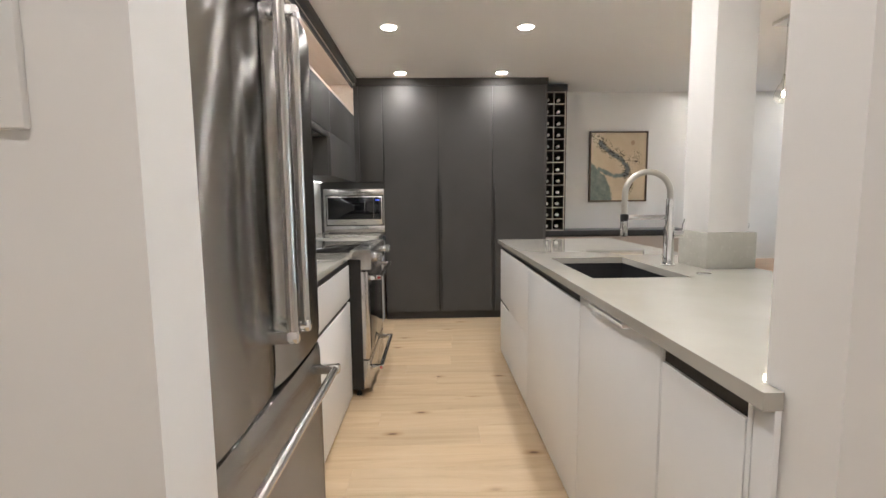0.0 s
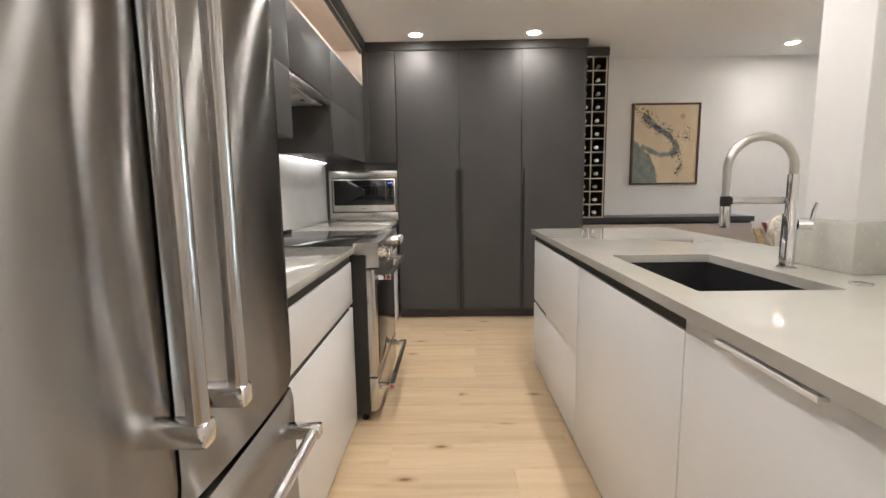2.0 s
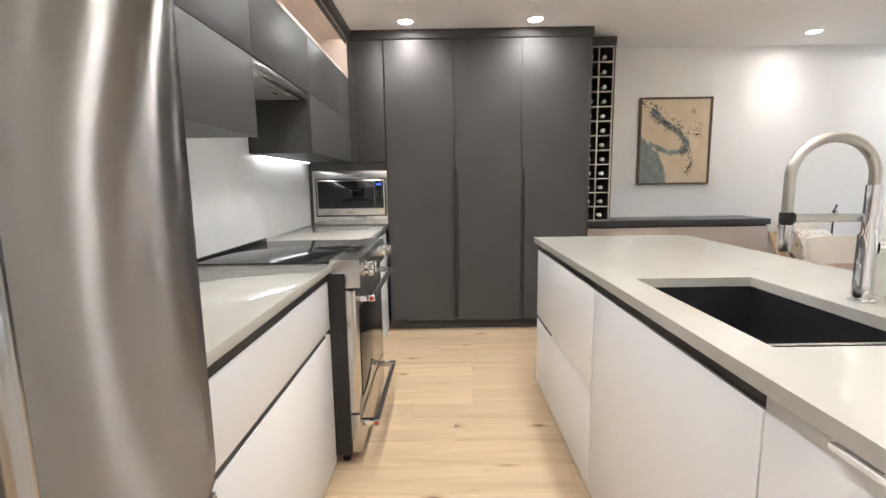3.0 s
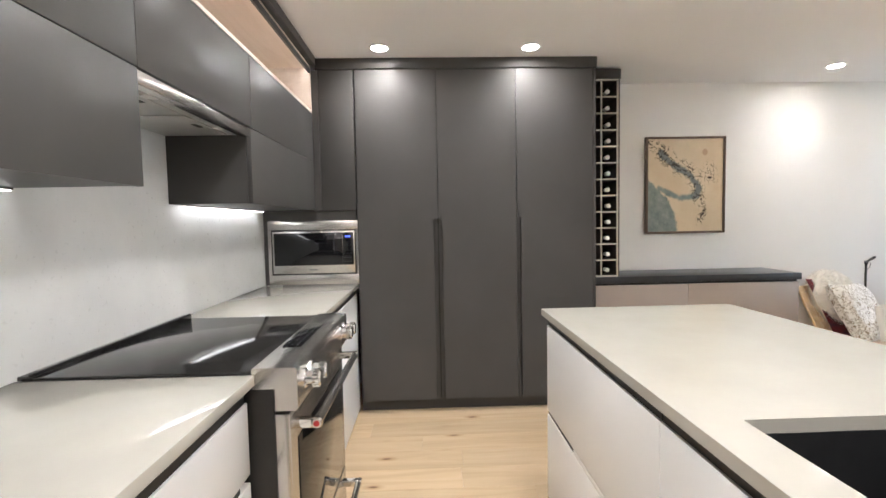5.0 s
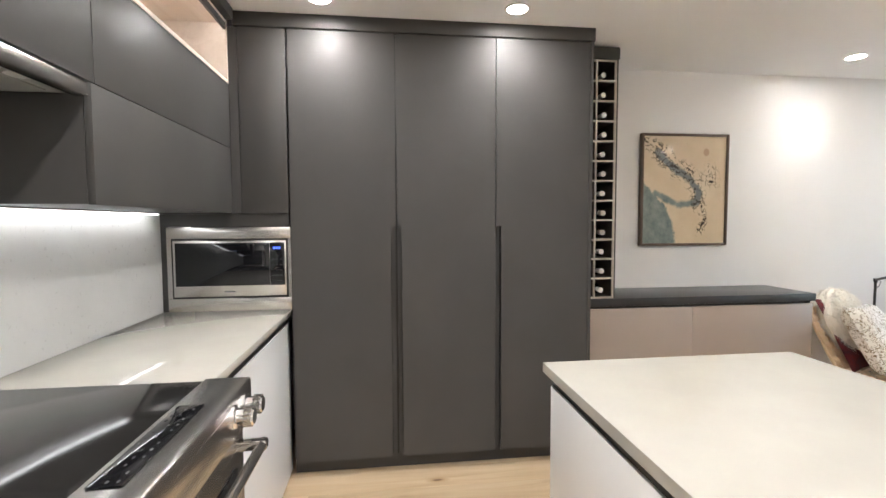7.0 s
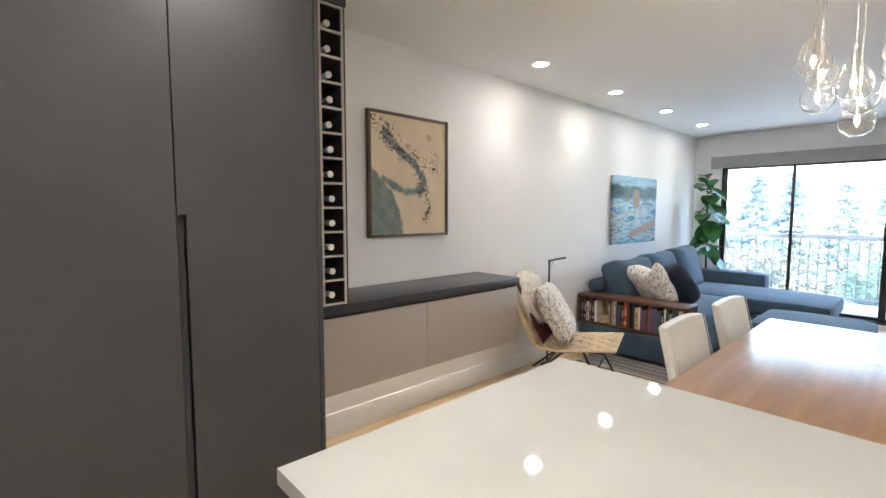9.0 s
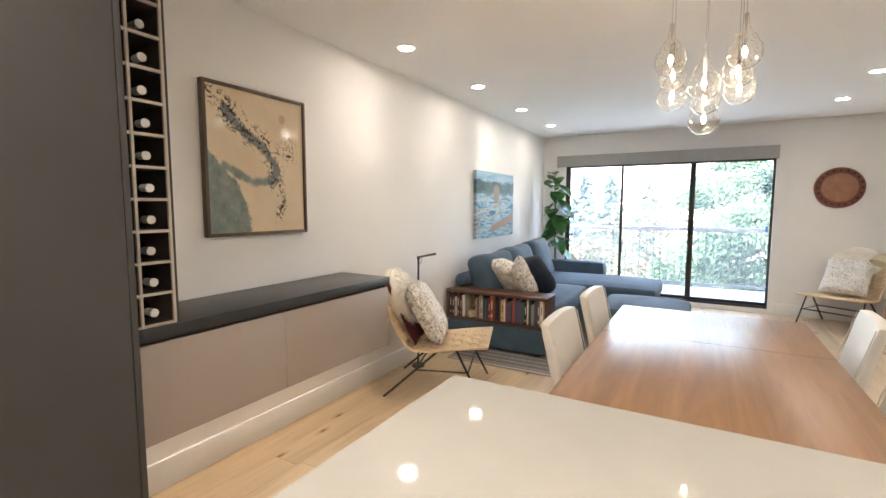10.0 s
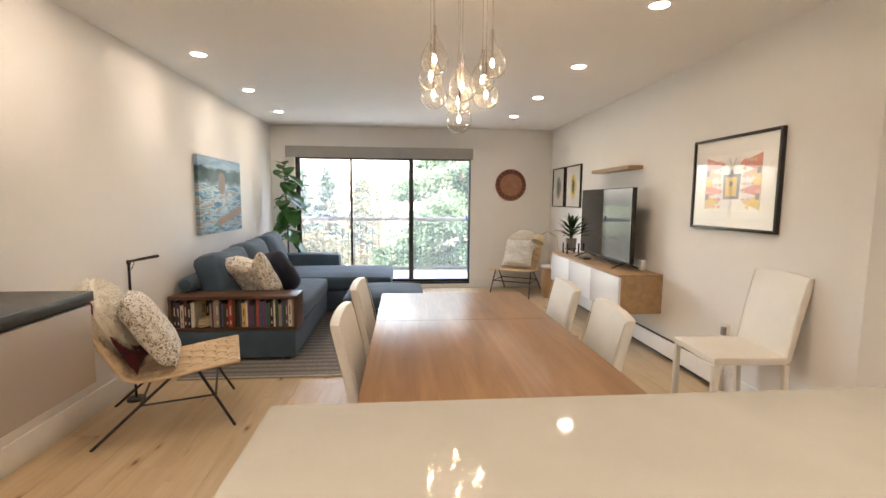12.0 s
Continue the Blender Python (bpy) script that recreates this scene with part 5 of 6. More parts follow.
# small chrome beads inside the drops stand in for the glints of glass bubbles
seed_bm = bmesh.new()
rp = random.Random(9)
for i in range(80):
    j = rp.choice((4, 5, 5, 6, 6, 7, 7, 3))
    r, h = drop[j]
    a = rp.uniform(0, 6.283)
    hh = h + rp.uniform(-0.012, 0.012)
    lathe(seed_bm, [(0.0004, 0.0022), (0.0020, 0.0010), (0.0020, -0.0010), (0.0004, -0.0022)], ((r - 0.0030) * math.cos(a), (r - 0.0030) * math.sin(a), hh), 6)
globe_src = None
spots = [(2.462, 3.194, 1.922), (2.676, 3.197, 1.914), (2.573, 3.191, 1.806), (2.467, 3.076, 1.818), (2.652, 3.073, 1.795), (2.603, 3.072, 1.707), (2.460, 2.951, 1.913), (2.640, 2.962, 1.890), (2.572, 2.956, 1.810)]
for i, (x, y, z) in enumerate(spots):
    if globe_src is None:
        globe_src = part("glass_drop", globe_mesh(), M_GLOBE, pend, "clear seeded glass drop", False)
        seed_src = part("seeds", seed_bm, M_CHROME, globe_src)
        seed_src["kind"] = "stuff"
        globe_src.matrix_basis = Matrix.Translation((x, y, z))
        g = globe_src
    else:
        g = same_part("glass_drop", globe_src, pend, Matrix.Translation((x, y, z)))
        same_part("seeds", seed_src, g, Matrix.Identity(4))["kind"] = "stuff"
    g.visible_shadow = False
    part("cord", tubem([(x, y, z + 0.138), (x, y, H - 0.026)], 0.0016, 6), M_SATIN, pend)
    part("socket", lathem([(0.004, 0.142), (0.005, 0.136), (0.0042, 0.09), (0.0042, 0.045), (0.006, 0.036), (0.006, 0.018), (0.001, 0.0175)], (x, y, z), 14), M_SATIN, pend, "slim nickel lamp holder")
    part("bulb", lathem([(0.004, 0.017), (0.0075, 0.010), (0.0085, 0.0), (0.0065, -0.010), (0.001, -0.015)], (x, y, z), 12), M_BULB, pend, "glowing capsule bulb")


# ---- rug ----
rug_m, rn, rl, rp_ = nodes_of("striped_wool_rug")
rv = coords(rn, rl)
sx = rn.new("ShaderNodeSeparateXYZ")
rl.new(rv, sx.inputs[0])
stripe = mth(rn, rl, "FRACT", mth(rn, rl, "MULTIPLY", sx.outputs[0], 11.0))
weave = noise_of(rn, rl, coords(rn, rl, (30, 120, 30)), 1.0, 4.0)
rc = mixed(rn, rl, less(rn, rl, stripe, 0.5, 0.1), (0.26, 0.245, 0.225), (0.155, 0.15, 0.155))
rc = mixed(rn, rl, 0.7, rc, ramp(rn, rl, weave, [(0.3, (0.5, 0.48, 0.46)), (0.7, (1.25, 1.2, 1.15))]), "MULTIPLY")
rl.new(rc, rp_.inputs["Base Color"])
rp_.inputs["Roughness"].default_value = 0.95
bumped(rn, rl, rp_, weave, 0.7, 0.004)
rug = thing("area_rug", "flat-woven grey striped wool rug under the sofa", "rug", (5.1, 4.1, 0))
part("field", boxm(3.94, 6.35, 3.12, 5.0, 0.001, 0.012, 0.003), rug_m, rug)
for x in (3.908, 6.351):
    part("binding", boxm(x, x + 0.031, 3.12, 5.0, 0.001, 0.013, 0.003), surface("rug_end_band", (0.34, 0.31, 0.26), (0.42, 0.38, 0.33), 0.95, 30, 200, 0.5), rug, "pale woven end band")


# ---- sofa ----
sofa = thing("sofa", "blue upholstered sectional sofa with chaise and loose back cushions", "sofa", (5.6, 4.7, 0))
SZ = 0.012
part("base", cushion(4.27, 5.86, 4.215, 5.20, 0.035, 0.268, 0.02, 0.0), M_BLUE, sofa)
part("chaise_base", cushion(5.865, 6.80, 3.50, 5.20, 0.035, 0.268, 0.02, 0.0), M_BLUE, sofa)
for x in (4.33, 6.72):
    for y in (4.28, 5.12):
        part("foot", boxm(x, x + 0.05, y, y + 0.05, SZ, 0.036), M_BLACK, sofa)
part("foot", boxm(5.95, 6.0, 3.56, 3.61, SZ, 0.036), M_BLACK, sofa)
part("seat_cushion", cushion(4.53, 5.86, 4.19, 5.06, 0.269, 0.452, 0.06, 0.025), M_BLUE, sofa)
part("chaise_cushion", cushion(5.868, 6.80, 3.46, 5.06, 0.269, 0.455, 0.06, 0.022), M_BLUE, sofa)
part("back_frame", cushion(4.53, 7.02, 5.065, 5.225, 0.10, 0.64, 0.03, 0.0), M_BLUE, sofa)
part("far_arm", cushion(6.806, 7.02, 4.20, 5.06, 0.05, 0.60, 0.03, 0.01), M_BLUE, sofa)
for x0, x1, dz in ((4.50, 5.22, -0.07), (5.18, 5.92, -0.045), (5.88, 6.66, -0.015)):
    bm = cushion(-(x1 - x0) / 2, (x1 - x0) / 2, -0.27, 0.27, -0.125, 0.125, 0.085, 0.04)
    for v in bm.verts:
        u, w = v.co.x / ((x1 - x0) / 2), v.co.y / 0.27
        v.co.y += 0.03 * abs(u) ** 3 * (1 if w > 0 else 0) * abs(w)
        v.co.z += 0.012 * noise.noise(Vector((v.co.x * 6 + x0 * 9, v.co.y * 6, 0)))
    bm.transform(pose((x0 + x1) / 2, 4.95, 0.665 + dz, 74, 0, 4 * (dz + 0.07) * 30))
    part("back_cushion", bm, M_BLUE, sofa)
solid("bolster_cushion", lathem([(0.02, 0), (0.05, 0.006), (0.065, 0.03), (0.068, 0.12), (0.066, 0.26), (0.03, 0.29)], (4.40, 5.135, 0.626), 20, "x"), M_BLUE, "dark blue bolster cushion behind the sofa corner", "cushion")
solid("scatter_cushion", pillow(0.42, 0.42, 0.17, pose(4.60, 4.64, 0.685, 62, 12, 62), 22, 0.9, 0.35, 0.0, 0.09), M_SCROLL, "white scroll-patterned cushion leaning on the sofa", "cushion")
solid("scatter_cushion", pillow(0.46, 0.46, 0.19, pose(4.83, 4.53, 0.645, 62, 18, 60), 22, 0.75, 0.3, 0.20), M_NAVY, "plain navy velvet cushion on the sofa", "cushion")
ott = thing("ottoman", "blue upholstered ottoman standing before the sofa", "ottoman", (5.15, 3.5, 0))
part("body", cushion(4.82, 5.62, 3.13, 3.90, 0.05, 0.30, 0.03, 0.0), M_BLUE, ott)
part("cushion_top", cushion(4.81, 5.63, 3.12, 3.91, 0.301, 0.425, 0.05, 0.02), M_BLUE, ott)
for x in (4.87, 5.52):
    for y in (3.18, 3.80):
        part("foot", boxm(x, x + 0.05, y, y + 0.05, SZ, 0.051), M_BLACK, ott)

# open book shelf that forms the sofa's near arm
bk = thing("sofa_shelf", "low walnut book shelf forming the end of the sofa", "shelf", (4.38, 4.7, 0.27))
BX0, BX1, BY0, BY1, BZ0, BZ1 = 4.275, 4.528, 4.205, 5.215, 0.270, 0.556
part("top_board", boxm(BX0 - 0.004, BX1, BY0 - 0.004, BY1, BZ1 - 0.028, BZ1, 0.002), M_WALNUT, bk)
part("bottom_board", boxm(BX0, BX1, BY0, BY1, BZ0, BZ0 + 0.022), M_WALNUT, bk)
for y in (BY0, 4.695, BY1 - 0.022):
    part("upright", boxm(BX0, BX1, y, y + 0.022, BZ0 + 0.0225, BZ1 - 0.0285), M_WALNUT, bk)
part("back_board", boxm(BX1 - 0.012, BX1 - 0.001, BY0 + 0.0225, BY1 - 0.0225, BZ0 + 0.0225, BZ1 - 0.0285), M_WALNUT, bk)


def book(y, w, h, d, col, lean=0.0, x=0.02):
    b = thing("book", "upright book with a coloured spine on the low shelf", "book", (0, 0, 0), "books on the sofa shelf")
    mc = surface("book_cloth", col, tuple(min(1, c * 1.25 + 0.01) for c in col), 0.5, 20, 200, 0.1)
    bm = bmesh.new()
    box(bm, 0, 0.003, 0, w, 0, h, 0.0008, 1)
    box(bm, 0.003, d, 0, 0.0025, 0, h)
    box(bm, 0.003, d, w - 0.0025, w, 0, h)
    part("cover", bm, mc, b)
    part("pages", boxm(0.004, d - 0.004, 0.0026, w - 0.0026, 0.003, h - 0.004), plain("book_pages", (0.70, 0.65, 0.54), 0.8), b)
    if w > 0.017 and rb.random() < 0.6:
        bar = plain("spine_lettering", (0.68, 0.62, 0.48) if sum(col) < 0.9 else (0.10, 0.08, 0.07), 0.5)
        part("title_bar", boxm(-0.0006, -0.0001, w * 0.36, w * 0.64, h * 0.45, h * 0.78), bar, b)
        part("author_bar", boxm(-0.0006, -0.0001, w * 0.35, w * 0.65, h * 0.12, h * 0.24), bar, b)
    b.matrix_basis = pose(BX0 + x, y, BZ0 + 0.023, lean, 0, 0)
    return b


rb = random.Random(21)
palette = ((0.04, 0.035, 0.03), (0.55, 0.52, 0.45), (0.10, 0.02, 0.02), (0.04, 0.10, 0.09), (0.62, 0.42, 0.12), (0.45, 0.06, 0.03), (0.06, 0.08, 0.16), (0.30, 0.25, 0.20), (0.66, 0.62, 0.52), (0.12, 0.06, 0.12), (0.02, 0.02, 0.025), (0.03, 0.07, 0.05), (0.06, 0.02, 0.05), (0.70, 0.66, 0.58))
for y0, y1 in ((4.232, 4.690), (4.722, 4.905)):
    y = y0
    while True:
        w = rb.uniform(0.012, 0.032)
        if y + w > y1:
            break
        book(y, w, rb.uniform(0.185, 0.231), rb.uniform(0.12, 0.17), rb.choice(palette))
        y += w + 0.0008
for y in (4.908, 4.936, 4.965, 4.992):
    book(y, 0.026, rb.uniform(0.19, 0.225), 0.07, rb.choice(palette), 0.0, 0.165)
for y in (5.022, 5.05, 5.078, 5.106, 5.135, 5.163):
    book(y, 0.027, rb.uniform(0.18, 0.225), 0.15, rb.choice(palette))
coil = thing("rope_coil", "coil of pale rope lying on the low shelf", "rope", (4.37, 4.96, BZ0 + 0.022))
for i in range(4):
    ring = [(4.37 + (0.085 - 0.006 * i) * math.cos(a) + 0.006 * math.sin(3 * a + i), 4.965 + (0.052 - 0.003 * i) * math.sin(a), BZ0 + 0.034 + 0.017 * i + 0.004 * math.sin(2 * a + i)) for a in [6.28318 * k / 24 for k in range(24)]]
    part("loop", tubem(ring, 0.0085, 8, True), surface("rope_fibre", (0.50, 0.38, 0.24), (0.62, 0.50, 0.33), 0.9, 40, 300, 0.6), coil)


# ---- lounge chairs ----
def lounge_chair():
    c = thing("lounge_chair", "low woven tan leather strap lounge chair on black iron legs", "chair", (0, 0, 0), "woven strap lounge chairs")
    prof = [(-0.372, 0.393), (-0.19, 0.374), (0.02, 0.345), (0.14, 0.345), (0.20, 0.375), (0.27, 0.50), (0.335, 0.63), (0.395, 0.755)]

    def at(f):
        k = f * (len(prof) - 1)
        i = min(int(k), len(prof) - 2)
        a, b = Vector((0, *prof[i])), Vector((0, *prof[i + 1]))
        return a.lerp(b, k - i), (b - a).normalized()
    W = 0.27
    for s in (-1, 1):
        part("side_rail", tubem([(s * W, y, z - 0.006) for y, z in prof], 0.010, 10), M_STRAP, c)
        part("front_leg", tubem([(s * (W - 0.01), -0.16, 0.355), (s * (W + 0.015), -0.34, 0.0)], 0.0085, 10), M_IRON, c)
        part("rear_leg", tubem([(s * (W - 0.01), -0.02, 0.335), (s * (W + 0.02), 0.36, 0.0)], 0.0085, 10), M_IRON, c)
        part("side_brace", tubem([(s * (W - 0.005), -0.245, 0.20), (s * (W - 0.005), 0.14, 0.20)], 0.006, 8), M_IRON, c)
    part("cross_bar", tubem([(-W, -0.245, 0.205), (W, -0.245, 0.205)], 0.007, 8), M_IRON, c)
    part("cross_bar", tubem([(-W, 0.13, 0.205), (W, 0.13, 0.205)], 0.007, 8), M_IRON, c)
    for y, z in (prof[0], prof[-1]):
        part("end_rail", tubem([(-W, y, z - 0.006), (W, y, z - 0.006)], 0.011, 10), M_STRAP, c)
    ncross, nlong, steps = 20, 8, 60
    for i in range(nlong):
        x0 = -W + 0.012 + i * (2 * W - 0.024) / nlong
        x1 = x0 + (2 * W - 0.024) / nlong - 0.011
        bm = bmesh.new()
        rows = []
        for k in range(steps + 1):
            p, d = at(k / steps)
            nn = Vector((0, -d.z, d.y))
            ph = math.sin(math.pi * (k / steps * ncross + i))
            q = p + nn * (0.0085 * ph)
            rows.append([bm.verts.new((x, q.y + nn.y * t, q.z + nn.z * t)) for x, t in ((x0, -0.0015), (x1, -0.0015), (x1, 0.0015), (x0, 0.0015))])
        for a, b in zip(rows, rows[1:]):
            for j in range(4):
                bm.faces.new((a[j], a[(j + 1) % 4], b[(j + 1) % 4], b[j]))
        part("long_strap", bm, M_STRAP, c)
    for k in range(ncross):
        f0, f1 = (k + 0.12) / ncross, (k + 0.88) / ncross
        (pa, da), (pb, db) = at(f0), at(f1)
        bm = bmesh.new()
        rows = []
        for i in range(nlong * 3 + 1):
            x = -W - 0.006 + i * (2 * W + 0.012) / (nlong * 3)
            ph = -math.sin(math.pi * (k + 0.5 + (x + W) / (2 * W) * nlong - 0.5))
            quad = []
            for p, d in ((pa, da), (pb, db)):
                nn = Vector((0, -d.z, d.y))
                quad.append([p + nn * (0.0085 * ph + t) for t in (-0.0015, 0.0015)])
            rows.append([bm.verts.new((x, q.y, q.z)) for q in (quad[0][0], quad[1][0], quad[1][1], quad[0][1])])
        for a, b in zip(rows, rows[1:]):
            for j in range(4):
                bm.faces.new((a[j], a[(j + 1) % 4], b[(j + 1) % 4], b[j]))
        part("cross_strap", bm, M_STRAP, c)
    return c


def sheepskin(name, label, m, w, h, t, seed):
    """A shaggy hide: an uneven rounded sheet with a tufted surface, draped over a chair back."""
    bm = bmesh.new()
    n, rows = 26, []
    for side in (1, -1):
        for i in range(n + 1):
            row = []
            for j in range(n + 1):
                a, b = 2 * i / n - 1, 2 * j / n - 1
                r = max(abs(a), abs(b))
                ang = math.atan2(b, a)
                k = r / max(1e-6, math.hypot(a, b)) if r else 0
                lim = 1 + 0.08 * noise.noise(Vector((math.cos(ang) * 2 + seed, math.sin(ang) * 2, 0)))
                x, y = a * k * lim * w / 2, b * k * lim * h / 2
                tuft = noise.noise(Vector((x * 30 + seed, y * 30, side))) * 0.35 + noise.noise(Vector((x * 75, y * 75, side + seed))) * 0.3
                z = side * t / 2 * max(0.0, 1 - r ** 4) ** 0.5 * (1 + tuft)
                row.append(bm.verts.new((x, y, z)))
            rows.append(row)
        base = 0 if side == 1 else n + 1
        for i in range(n):
            for j in range(n):
                q = [rows[base + i][j], rows[base + i + 1][j], rows[base + i + 1][j + 1], rows[base + i][j + 1]]
                bm.faces.new(q if side == 1 else q[::-1])
    bmesh.ops.remove_doubles(bm, verts=bm.verts[:], dist=0.0008)
    bm.transform(m)
    t_ = thing(name, label, "sheepskin", m.translation)
    tips = []
    rr = random.Random(int(seed))
    bm.faces.ensure_lookup_table()
    bmesh.ops.recalc_face_normals(bm, faces=bm.faces[:])
    for f in bm.faces:
        for _ in range(9):
            c = f.calc_center_median() + Vector((rr.uniform(-1, 1), rr.uniform(-1, 1), rr.uniform(-1, 1))) * 0.008
            tips.append((c, (f.normal + Vector((rr.uniform(-1, 1), rr.uniform(-1, 1), rr.uniform(-1.2, 0.4))) * 0.7).normalized()))
    part("hide", bm, M_FUR, t_)
    vs, fs = [], []
    for c, d in tips:
        s_ = d.cross(Vector((rr.uniform(-1, 1), rr.uniform(-1, 1), rr.uniform(-1, 1)))).normalized() * 0.0022
        k, ln = len(vs), rr.uniform(0.016, 0.040)
        vs += [c - s_, c + s_, c + d * ln + Vector((0, 0, -0.3 * ln))]
        fs.append((k, k + 1, k + 2))
    me = bpy.data.meshes.new("wool")
    me.from_pydata(vs, [], fs)
    me.materials.append(M_WOOL)
    wl = new("wool", me)
    wl.parent, wl.matrix_parent_inverse = t_, t_.matrix_basis.inverted()
    wl["kind"] = "stuff"
    return t_


LC = pose(3.345, 4.745, 0, 0, 0, 20)
lc = lounge_chair()
lc.matrix_basis = LC
solid("kilim_throw", pillow(0.40, 0.52, 0.035, LC @ pose(0, 0.262, 0.585, 63, 0, 0), 12, 0.4, 0.3), M_RED, "dark red patterned kilim throw over the chair back", "throw")
sheepskin("sheepskin", "shaggy cream sheepskin over the chair back", LC @ pose(0.06, 0.315, 0.650, 64, 0, 4), 0.54, 0.48, 0.17, 3.0)
solid("scatter_cushion", pillow(0.47, 0.47, 0.16, LC @ pose(-0.04, 0.09, 0.585, 60, 3, 6), 16, 0.85, 0.2), M_SCROLL, "white scroll-patterned cushion on the woven chair", "cushion")
LC2 = pose(6.98, 1.68, 0, 0, 0, -121)
copy_thing(lc, LC2)
sheepskin("sheepskin", "cream sheepskin over the back of the corner chair", LC2 @ pose(-0.02, 0.37, 0.72, 64, 0, 0), 0.46, 0.40, 0.07, 8.0)
solid("scatter_cushion", pillow(0.44, 0.44, 0.15, LC2 @ pose(0.0, 0.10, 0.580, 58, 0, 0), 16, 0.85, 0.3), M_NUBBY, "white nubby cushion on the corner chair", "cushion")


# ---- reading lamp ----
rl_ = thing("reading_lamp", "slim black jointed reading lamp beside the sofa", "floor lamp", (3.60, 5.11, 0))
part("base", lathem([(0.055, 0), (0.055, 0.012), (0.05, 0.018), (0.001, 0.019)], (3.60, 5.11, 0), 28), M_IRON, rl_)
part("pole", tubem([(3.60, 5.11, 0.018), (3.585, 5.095, 0.925)], 0.008, 10), M_IRON, rl_)
part("joint", lathem([(0.012, -0.014), (0.013, 0), (0.012, 0.014)], (3.585, 5.095, 0.93), 14), M_IRON, rl_)
part("head_arm", tubem([(3.585, 5.095, 0.935), (3.46, 4.935, 0.970), (3.345, 4.79, 1.0)], [0.007, 0.009, 0.009], 8), M_IRON, rl_)
part("cable", tubem([(3.588, 5.098, 0.86), (3.61, 5.09, 0.89), (3.60, 5.07, 0.925), (3.57, 5.07, 0.94)], 0.002, 6), M_IRON, rl_)


# ---- fiddle-leaf fig ----
def leaf_mesh(ln, wd, curl):
    """A broad waxy leaf along +x with a raised midrib line, cupped and drooping."""
    bm = bmesh.new()
    rows = []
    for i in range(9):
        f = i / 8
        hw = wd / 2 * (math.sin(math.pi * min(1.0, f ** 0.8)) ** 0.7) * (0.75 + 0.45 * f)
        z = -curl * ln * f * f
        rows.append([bm.verts.new((ln * f, s * hw, z + abs(s) * hw * 0.28 + 0.006 * math.sin(9 * f + s))) for s in (-1, -0.5, 0, 0.5, 1)])
    for a, b in zip(rows, rows[1:]):
        for j in range(4):
            bm.faces.new((a[j], a[j + 1], b[j + 1], b[j]))
    return bm


def plant_leaf(parent, p, yaw, up, ln, wd, curl, m=M_LEAF, name="leaf"):
    return part(name, (lambda b: (b.transform(pose(*p, 0, -up, yaw)), b)[1])(leaf_mesh(ln, wd, curl)), m, parent)


fig = thing("fig_plant", "tall potted fiddle-leaf fig beside the balcony door", "plant", (7.07, 4.93, 0))
fp = (7.07, 4.93)
part("pot", lathem([(0.11, 0), (0.14, 0.02), (0.165, 0.28), (0.17, 0.30), (0.155, 0.30), (0.15, 0.27), (0.001, 0.26)], (*fp, 0), 28), M_POT, fig)
stem = [(7.07, 4.93, 0.26), (7.065, 4.94, 0.7), (7.08, 4.95, 1.1), (7.07, 4.96, 1.45), (7.07, 4.97, 1.83)]
part("trunk", tubem(stem, [0.014, 0.013, 0.011, 0.008, 0.004], 8), M_BARK, fig)
rf = random.Random(5)
for i in range(44):
    f = i / 43
    yaw = rf.uniform(95, 330) if i % 5 else rf.uniform(0, 95)
    ln = rf.uniform(0.24, 0.35) * (1 - 0.25 * f)
    if math.cos(radians(yaw)) > 0.15:
        ln *= 0.62
    if math.sin(radians(yaw)) > 0.3:
        ln *= 0.72
    if math.sin(radians(yaw)) < -0.3:
        ln *= 1.18
    plant_leaf(fig, (7.07, 4.93 + 0.03 * f, 0.78 + 1.04 * f), yaw, rf.uniform(-40, 30), ln, ln * 0.72, rf.uniform(0.1, 0.5))


# ---- television wall ----
stand = thing("media_console", "floating honey oak media console with glossy white fronts", "media console", (5.2, 1.25, 0.36))
CX0, CX1, CY, CZ0, CZ1 = 4.275, 6.10, 1.452, 0.358, 0.708
part("top_board", boxm(CX0, CX1, SOUTH + 0.001, CY + 0.006, CZ1 - 0.022, CZ1, 0.0015), M_OAKSIDE, stand)
part("bottom_board", boxm(CX0, CX1, SOUTH + 0.001, CY - 0.021, CZ0, CZ0 + 0.02), M_OAKSIDE, stand)
for x in (CX0, CX1 - 0.022):
    part("side_board", boxm(x, x + 0.022, SOUTH + 0.001, CY - 0.0205, CZ0 + 0.0205, CZ1 - 0.0225), M_OAKSIDE, stand)
part("back_board", boxm(CX0 + 0.0225, CX1 - 0.0225, SOUTH + 0.002, SOUTH + 0.012, CZ0 + 0.0205, CZ1 - 0.0225), M_OAKSIDE, stand)
wdt = (CX1 - CX0) / 3
for i in range(3):
    part("front", boxm(CX0 + i * wdt + 0.0015, CX0 + (i + 1) * wdt - 0.0015, CY - 0.02, CY, CZ0, CZ1 - 0.0235, 0.0015), M_GLOSS, stand, "glossy white front")
tv = thing("television", "large flat black television on the media console", "television", (5.08, 1.25, CZ1))
part("cabinet", boxm(4.500, 5.680, 1.205, 1.245, 0.765, 1.475, 0.006), M_BLACK, tv)
part("screen", boxm(4.508, 5.672, 1.2455, 1.249, 0.783, 1.467), plain("dark_screen_glass", (0.012, 0.012, 0.013), 0.03), tv, "dark glossy switched-off screen")
part("chin", boxm(4.508, 5.672, 1.2455, 1.2485, 0.768, 0.7825), M_BLACK, tv)
